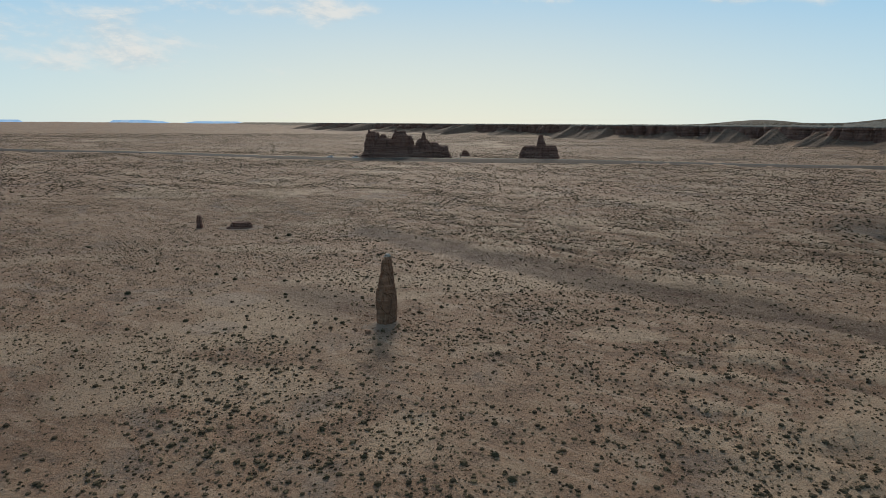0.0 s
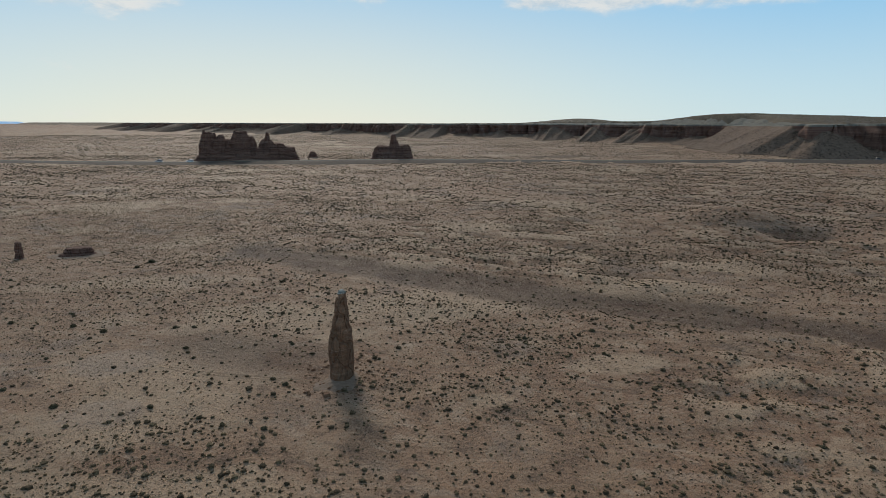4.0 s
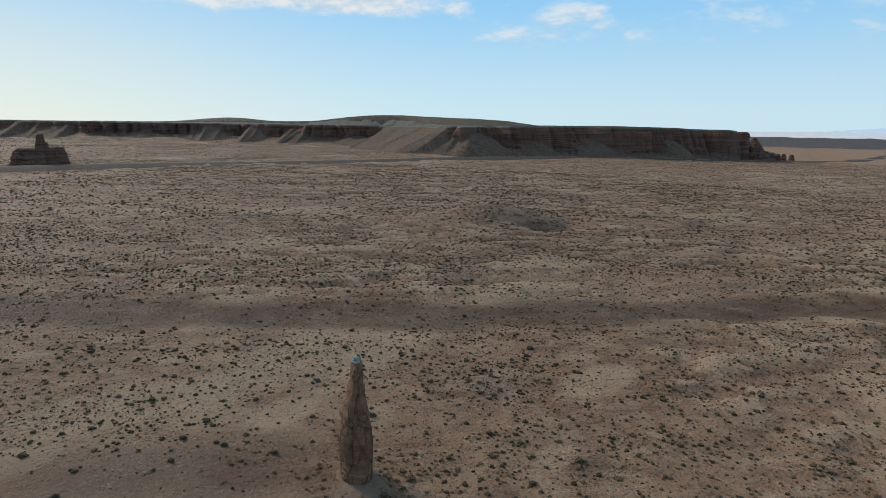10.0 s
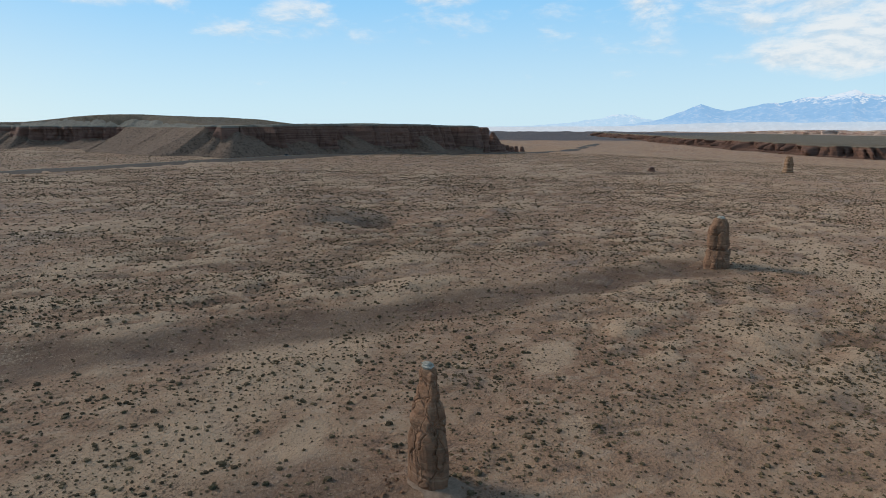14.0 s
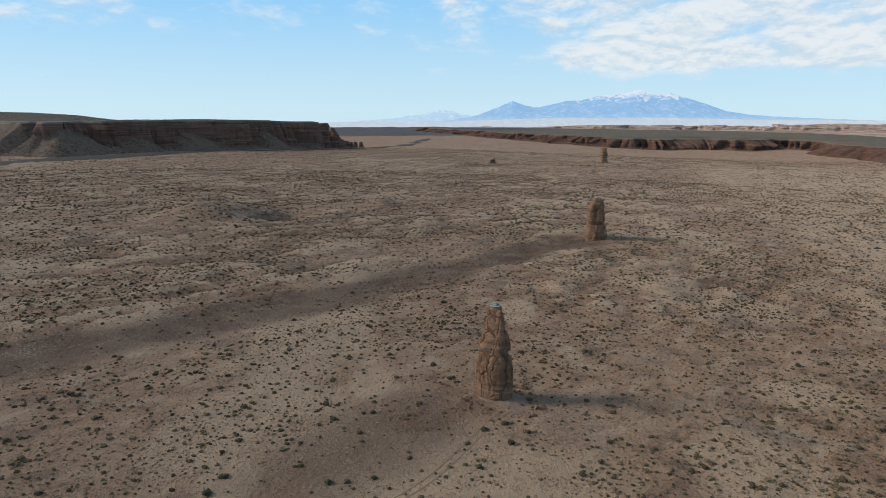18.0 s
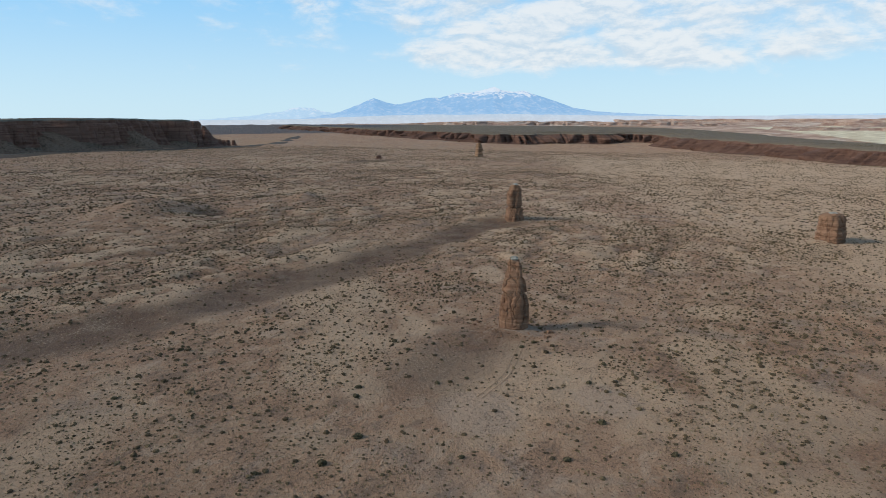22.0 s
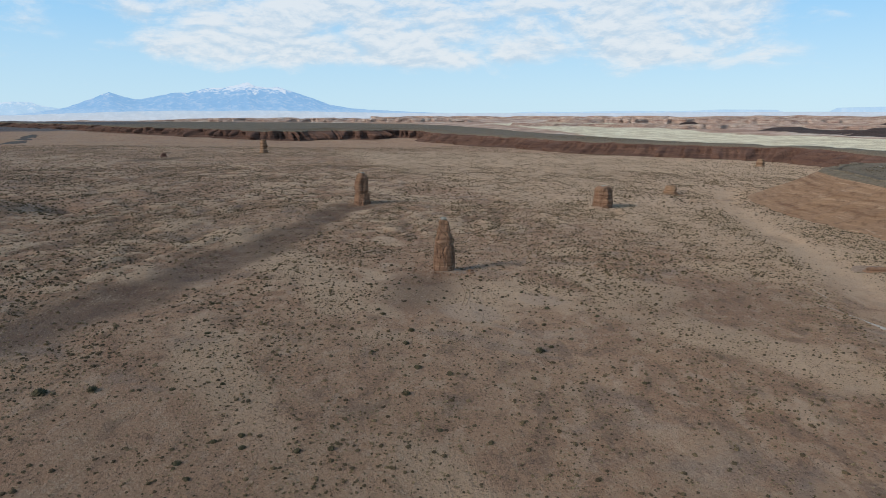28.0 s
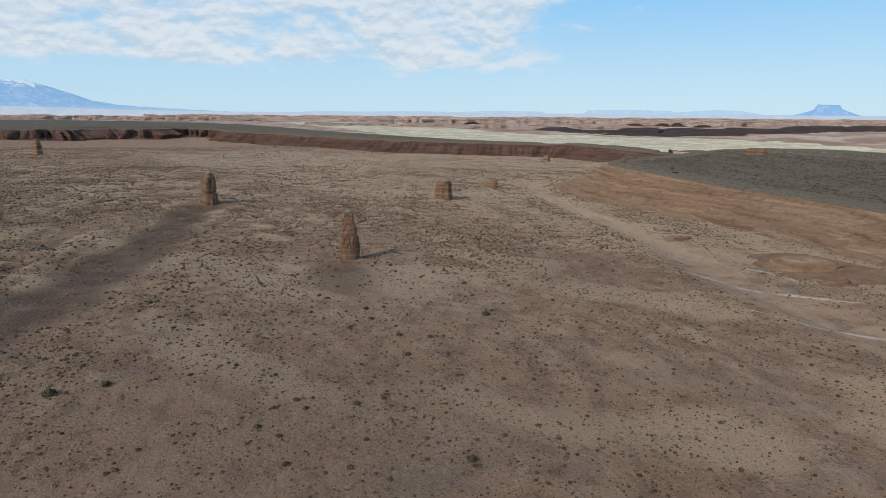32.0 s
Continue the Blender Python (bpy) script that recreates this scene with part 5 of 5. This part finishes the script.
def scatter(name, pts, sizes, templates, material, label, category, seed, low=1.0):
    rnd = np.random.RandomState(seed)
    which = rnd.randint(0, len(templates), len(pts))
    turn = rnd.uniform(0, 2 * math.pi, len(pts))
    tall = rnd.uniform(0.5, 0.95, len(pts)) * low
    z = lie(pts[:, 0], pts[:, 1])
    V, Fc, start = [], [], 0
    for k, (tv, tf) in enumerate(templates):
        m = np.where(which == k)[0]
        c, s, sz = np.cos(turn[m])[:, None], np.sin(turn[m])[:, None], sizes[m][:, None]
        x = (tv[None, :, 0] * c - tv[None, :, 1] * s) * sz + pts[m, 0][:, None]
        y = (tv[None, :, 0] * s + tv[None, :, 1] * c) * sz + pts[m, 1][:, None]
        zz = tv[None, :, 2] * sz * tall[m][:, None] + z[m][:, None]
        V.append(np.stack([x, y, zz], -1).reshape(-1, 3))
        Fc.append((tf[None] + (np.arange(len(m)) * len(tv))[:, None, None]).reshape(-1, 3) + start)
        start += len(m) * len(tv)
    me = mesh_from(name, np.concatenate(V), np.concatenate(Fc), material, False)
    return tagged(new(name, me), label, category, kind="stuff")


def thickness():
    """How thick the brush stands, on a coarse grid over the land."""
    gx, gy = np.arange(-1110, 1020, 5.0), np.arange(-930, 1200, 5.0)
    x, y = (v.ravel() for v in np.meshgrid(gx, gy))
    dens = sstep(0.38, 0.62, fnoise((0.79 * x - 0.61 * y) / 30, (0.61 * x + 0.79 * y) / 9, 3, 601)) * 0.6 + 0.32
    dens = dens * (0.3 + 0.7 * sstep(6, 13, gap_to("band", x, y)))
    u, v = (x + 28) * -0.77 + (y - 137) * 0.64, (x + 28) * 0.64 + (y - 137) * 0.77
    dens = dens * (0.35 + 0.65 * sstep(0.8, 1.2, np.hypot(u / 24, v / 8.5)))
    dens = dens * sstep(3, 9, gap_to("wash", x, y)) * sstep(13, 18, gap_to("road", x, y))
    t, m, r = gap_to("terrace", x, y), gap_to("mesa", x, y), gap_to("rim", x, y)
    dens = dens * np.where((t > -22) & (t < 2), 0.04, 1) * np.where((m > -6) & (m < 30), 0, 1) * np.where((r > -14) & (r < 40), 0, 1)
    dens = dens * (gap_to("cream", x, y) < -5)
    for bx, by, bw, bd in BLOWOUTS + SANDY:
        dens = dens * (0.25 + 0.75 * (np.hypot((x - bx) / bw, (y - by) / bd) > 0.9))
    for px, py, pr in ((-13, 122.8, 4), (123, 86.8, 6), (68.3, -6.8, 6)):
        dens = dens * (np.hypot(x - px, y - py) > pr)
    dens = dens * ~((y < -0.55 * (x + 60) - 330) & (x < -60))
    return gx, gy, dens.reshape(len(gy), len(gx))


THICK = thickness()


def brush_points(n, centre, r0, r1, seed, gain=1.0):
    rnd = np.random.RandomState(seed)
    r = np.sqrt(rnd.uniform(r0 ** 2, r1 ** 2, n))
    a = rnd.uniform(0, 2 * math.pi, n)
    x, y = centre[0] + r * np.cos(a), centre[1] + r * np.sin(a)
    keep = rnd.uniform(0, 1, n)
    dens = between(*THICK, x, y)
    m = keep < dens * gain
    return np.stack([x[m], y[m]], 1), rnd


def bush_size(pts, sizes):
    """Brush grows smaller on the western flat."""
    return sizes * (0.7 + 0.3 * sstep(-75, -25, pts[:, 0] + 0.15 * (120 - pts[:, 1])))


def dome(sides, rings, seed, blades=0):
    """A template brush: an uneven low dome of twigs with some blades sticking out."""
    rnd = np.random.RandomState(seed)
    verts, faces = [], []
    for k in range(rings):
        v = k / rings
        for i in range(sides):
            a = 2 * math.pi * (i + 0.5 * k) / sides + rnd.uniform(-.25, .25)
            rr = 0.5 * math.cos(v * 1.35) * rnd.uniform(0.65, 1.2)
            verts.append((rr * math.cos(a), rr * math.sin(a), -0.04 if k == 0 else 0.46 * math.sin(v * 1.5) * rnd.uniform(0.75, 1.25)))
    verts.append((rnd.uniform(-.08, .08), rnd.uniform(-.08, .08), 0.46 * rnd.uniform(0.85, 1.15)))
    for k in range(rings - 1):
        for i in range(sides):
            a, b = k * sides + i, k * sides + (i + 1) % sides
            faces += [(a, b, b + sides), (a, b + sides, a + sides)]
    for i in range(sides):
        faces.append(((rings - 1) * sides + i, (rings - 1) * sides + (i + 1) % sides, rings * sides))
    if blades:
        bv, bf = clump(blades, seed + 50, 0.62, 0.6, 0.09)
        faces += [tuple(q + len(verts) for q in f) for f in bf]
        verts += [tuple(q) for q in bv]
    return np.array(verts), np.array(faces)


def seen_side(p):
    """Land west of the flight is never looked at."""
    x, y = p[:, 0], p[:, 1]
    return p[((x > -175) & (y < 150)) | ((y >= 150) & (x > -0.8 * y - 20))]


MID = (-50, 130)
near_t = [dome(5, 2, 700 + k, 9) for k in range(8)]
mid_t = [dome(4, 2, 720 + k) for k in range(7)]
far_t = [dome(4, 1, 740 + k) for k in range(6)]
pts, rnd = brush_points(150000, MID, 0, 190, 801)
pts = seen_side(pts)
scatter("brush", pts, bush_size(pts, np.clip(rnd.lognormal(-1.0, 0.46, len(pts)), 0.16, 1.1)), near_t, M_BUSH, "sparse low grey-brown desert brush on the flat", "brush", 802)
pts, rnd = brush_points(300000, MID, 190, 460, 811)
pts = seen_side(pts)
scatter("brush", pts, np.clip(rnd.lognormal(-0.45, 0.4, len(pts)), 0.3, 1.5), mid_t, M_BUSH, "sparse low grey-brown desert brush farther out", "brush", 812, 0.85)
pts, rnd = brush_points(360000, MID, 460, 1000, 821)
pts = seen_side(pts)
scatter("brush", pts, np.clip(rnd.lognormal(0.15, 0.38, len(pts)), 0.5, 2.2), far_t, M_BUSH, "distant scattered desert brush", "brush", 822, 0.65)
pts, rnd = brush_points(380000, MID, 0, 200, 831, 0.9)
pts = seen_side(pts)
scatter("dry_grass", pts, np.clip(rnd.lognormal(-1.35, 0.4, len(pts)), 0.12, 0.6), [clump(3, 760 + k, width=0.26) for k in range(5)], M_TUFT, "small dry grass tufts between the brush", "grass", 832)

# ---- single larger shrubs ----
SHRUBS = [(-54, 200, 2.4), (-57, 155.3, 1.8), (-51, 121.5, 1.8), (-78.5, 146, 1.2), (41.4, 80.4, 1.4), (40.2, 88, 1.4), (-17.4, 80.7, 1.5), (4.1, 74.7, 1.7), (5.6, 69.6, 1.6), (-11.2, 73.9, 1.3),
          (-35, 135.5, 1.2), (-23, 124, 1.6), (-38.8, 118.5, 1.4), (-32.3, 113.6, 1.3), (33.5, 132.8, 2.0), (30, 122.1, 1.4), (-39.6, 151.4, 1.5), (-22.3, 142.8, 1.5), (-19.6, 138.3, 1.3),
          (20, 132, 1.5), (-13.3, 163.5, 1.2), (-19.8, 178.4, 1.7), (-21.3, 121.5, 1.6), (-36.4, 151, 1.6), (-36.6, 140, 1.4), (-24.3, 109.2, 1.3), (-38.5, 89.6, 1.2), (-18.1, 178.5, 1.1),
          (-37.3, 182.5, 1.4), (-51.3, 151.4, 2.0)]
SHRUBS += [(-58.7, 162, 1.2), (-70, 138.3, 2.4), (-57.1, 140.2, 1.2), (-59.2, 128.8, 1.4), (-59.6, 116.4, 1.4), (-62.8, 105.6, 1.3), (-59.2, 190.8, 1.3), (-51.6, 206, 3.0), (-76.1, 188.8, 1.3), (-79, 193, 1.5),
           (-83.2, 181.5, 1.5), (-60.7, 184.7, 1.2), (-69.2, 135.3, 1.3), (-73.4, 120.1, 1.5), (-67.8, 158.8, 1.9), (-86.3, 165.6, 1.2), (-75.1, 164.3, 1.8), (-91.6, 162.1, 1.3), (-87.5, 133.8, 1.2),
           (-79.3, 186.4, 1.2), (-82.7, 192.6, 1.3), (-102.3, 182.3, 2.0), (-76.5, 185.8, 1.4), (-84.6, 178.2, 1.3), (-72.2, 156, 1.7), (-88.3, 195.7, 1.4), (-121.9, 125.7, 1.3), (-68.1, 130.1, 1.2), (-93.8, 191.7, 1.3)]


def shrub_template(seed):
    t = empty("desert_shrub", (0, 0, 0), "dark green rounded desert shrub on sandy ground", "shrub", "larger shrubs")
    rnd = np.random.RandomState(seed)
    v, f = dome(9, 4, seed, 0)
    bv, bf = clump(90, seed + 1, 0.62, 0.56, 0.05)
    v = np.concatenate([v * 0.86, bv * [1, 1, 0.9]])
    part_mesh("foliage", mesh_from("foliage", v, np.concatenate([f, bf + len(v) - len(bv)]), M_SHRUB, False), t)
    part_mesh("stem", rock_mesh("stem", t.location, [(-0.1, 0.09, 0.09, 0, 0), (0.1, 0.06, 0.06, 0.02, 0), (0.3, 0.03, 0.03, 0.03, 0.02)], seed + 2, 8, 5, 2.0, 0.1, 0.0, (), (), M_STEM), t, "short grey woody stem")
    return t


def shrubs():
    kinds = [shrub_template(900 + 7 * k) for k in range(5)]
    rnd = random.Random(77)
    for i, (x, y, size) in enumerate(SHRUBS):
        m = Matrix.Translation((x, y, zat(x, y))) @ Matrix.Rotation(rnd.uniform(0, 6.28), 4, "Z")
        ob = kinds[i] if i < 5 else copy_thing(kinds[i % 5], m)
        size = size * 0.68
        ob.matrix_basis = m @ Matrix.Diagonal((size * rnd.uniform(.9, 1.15), size * rnd.uniform(.85, 1.05), size * rnd.uniform(.75, 1.0), 1))


shrubs()
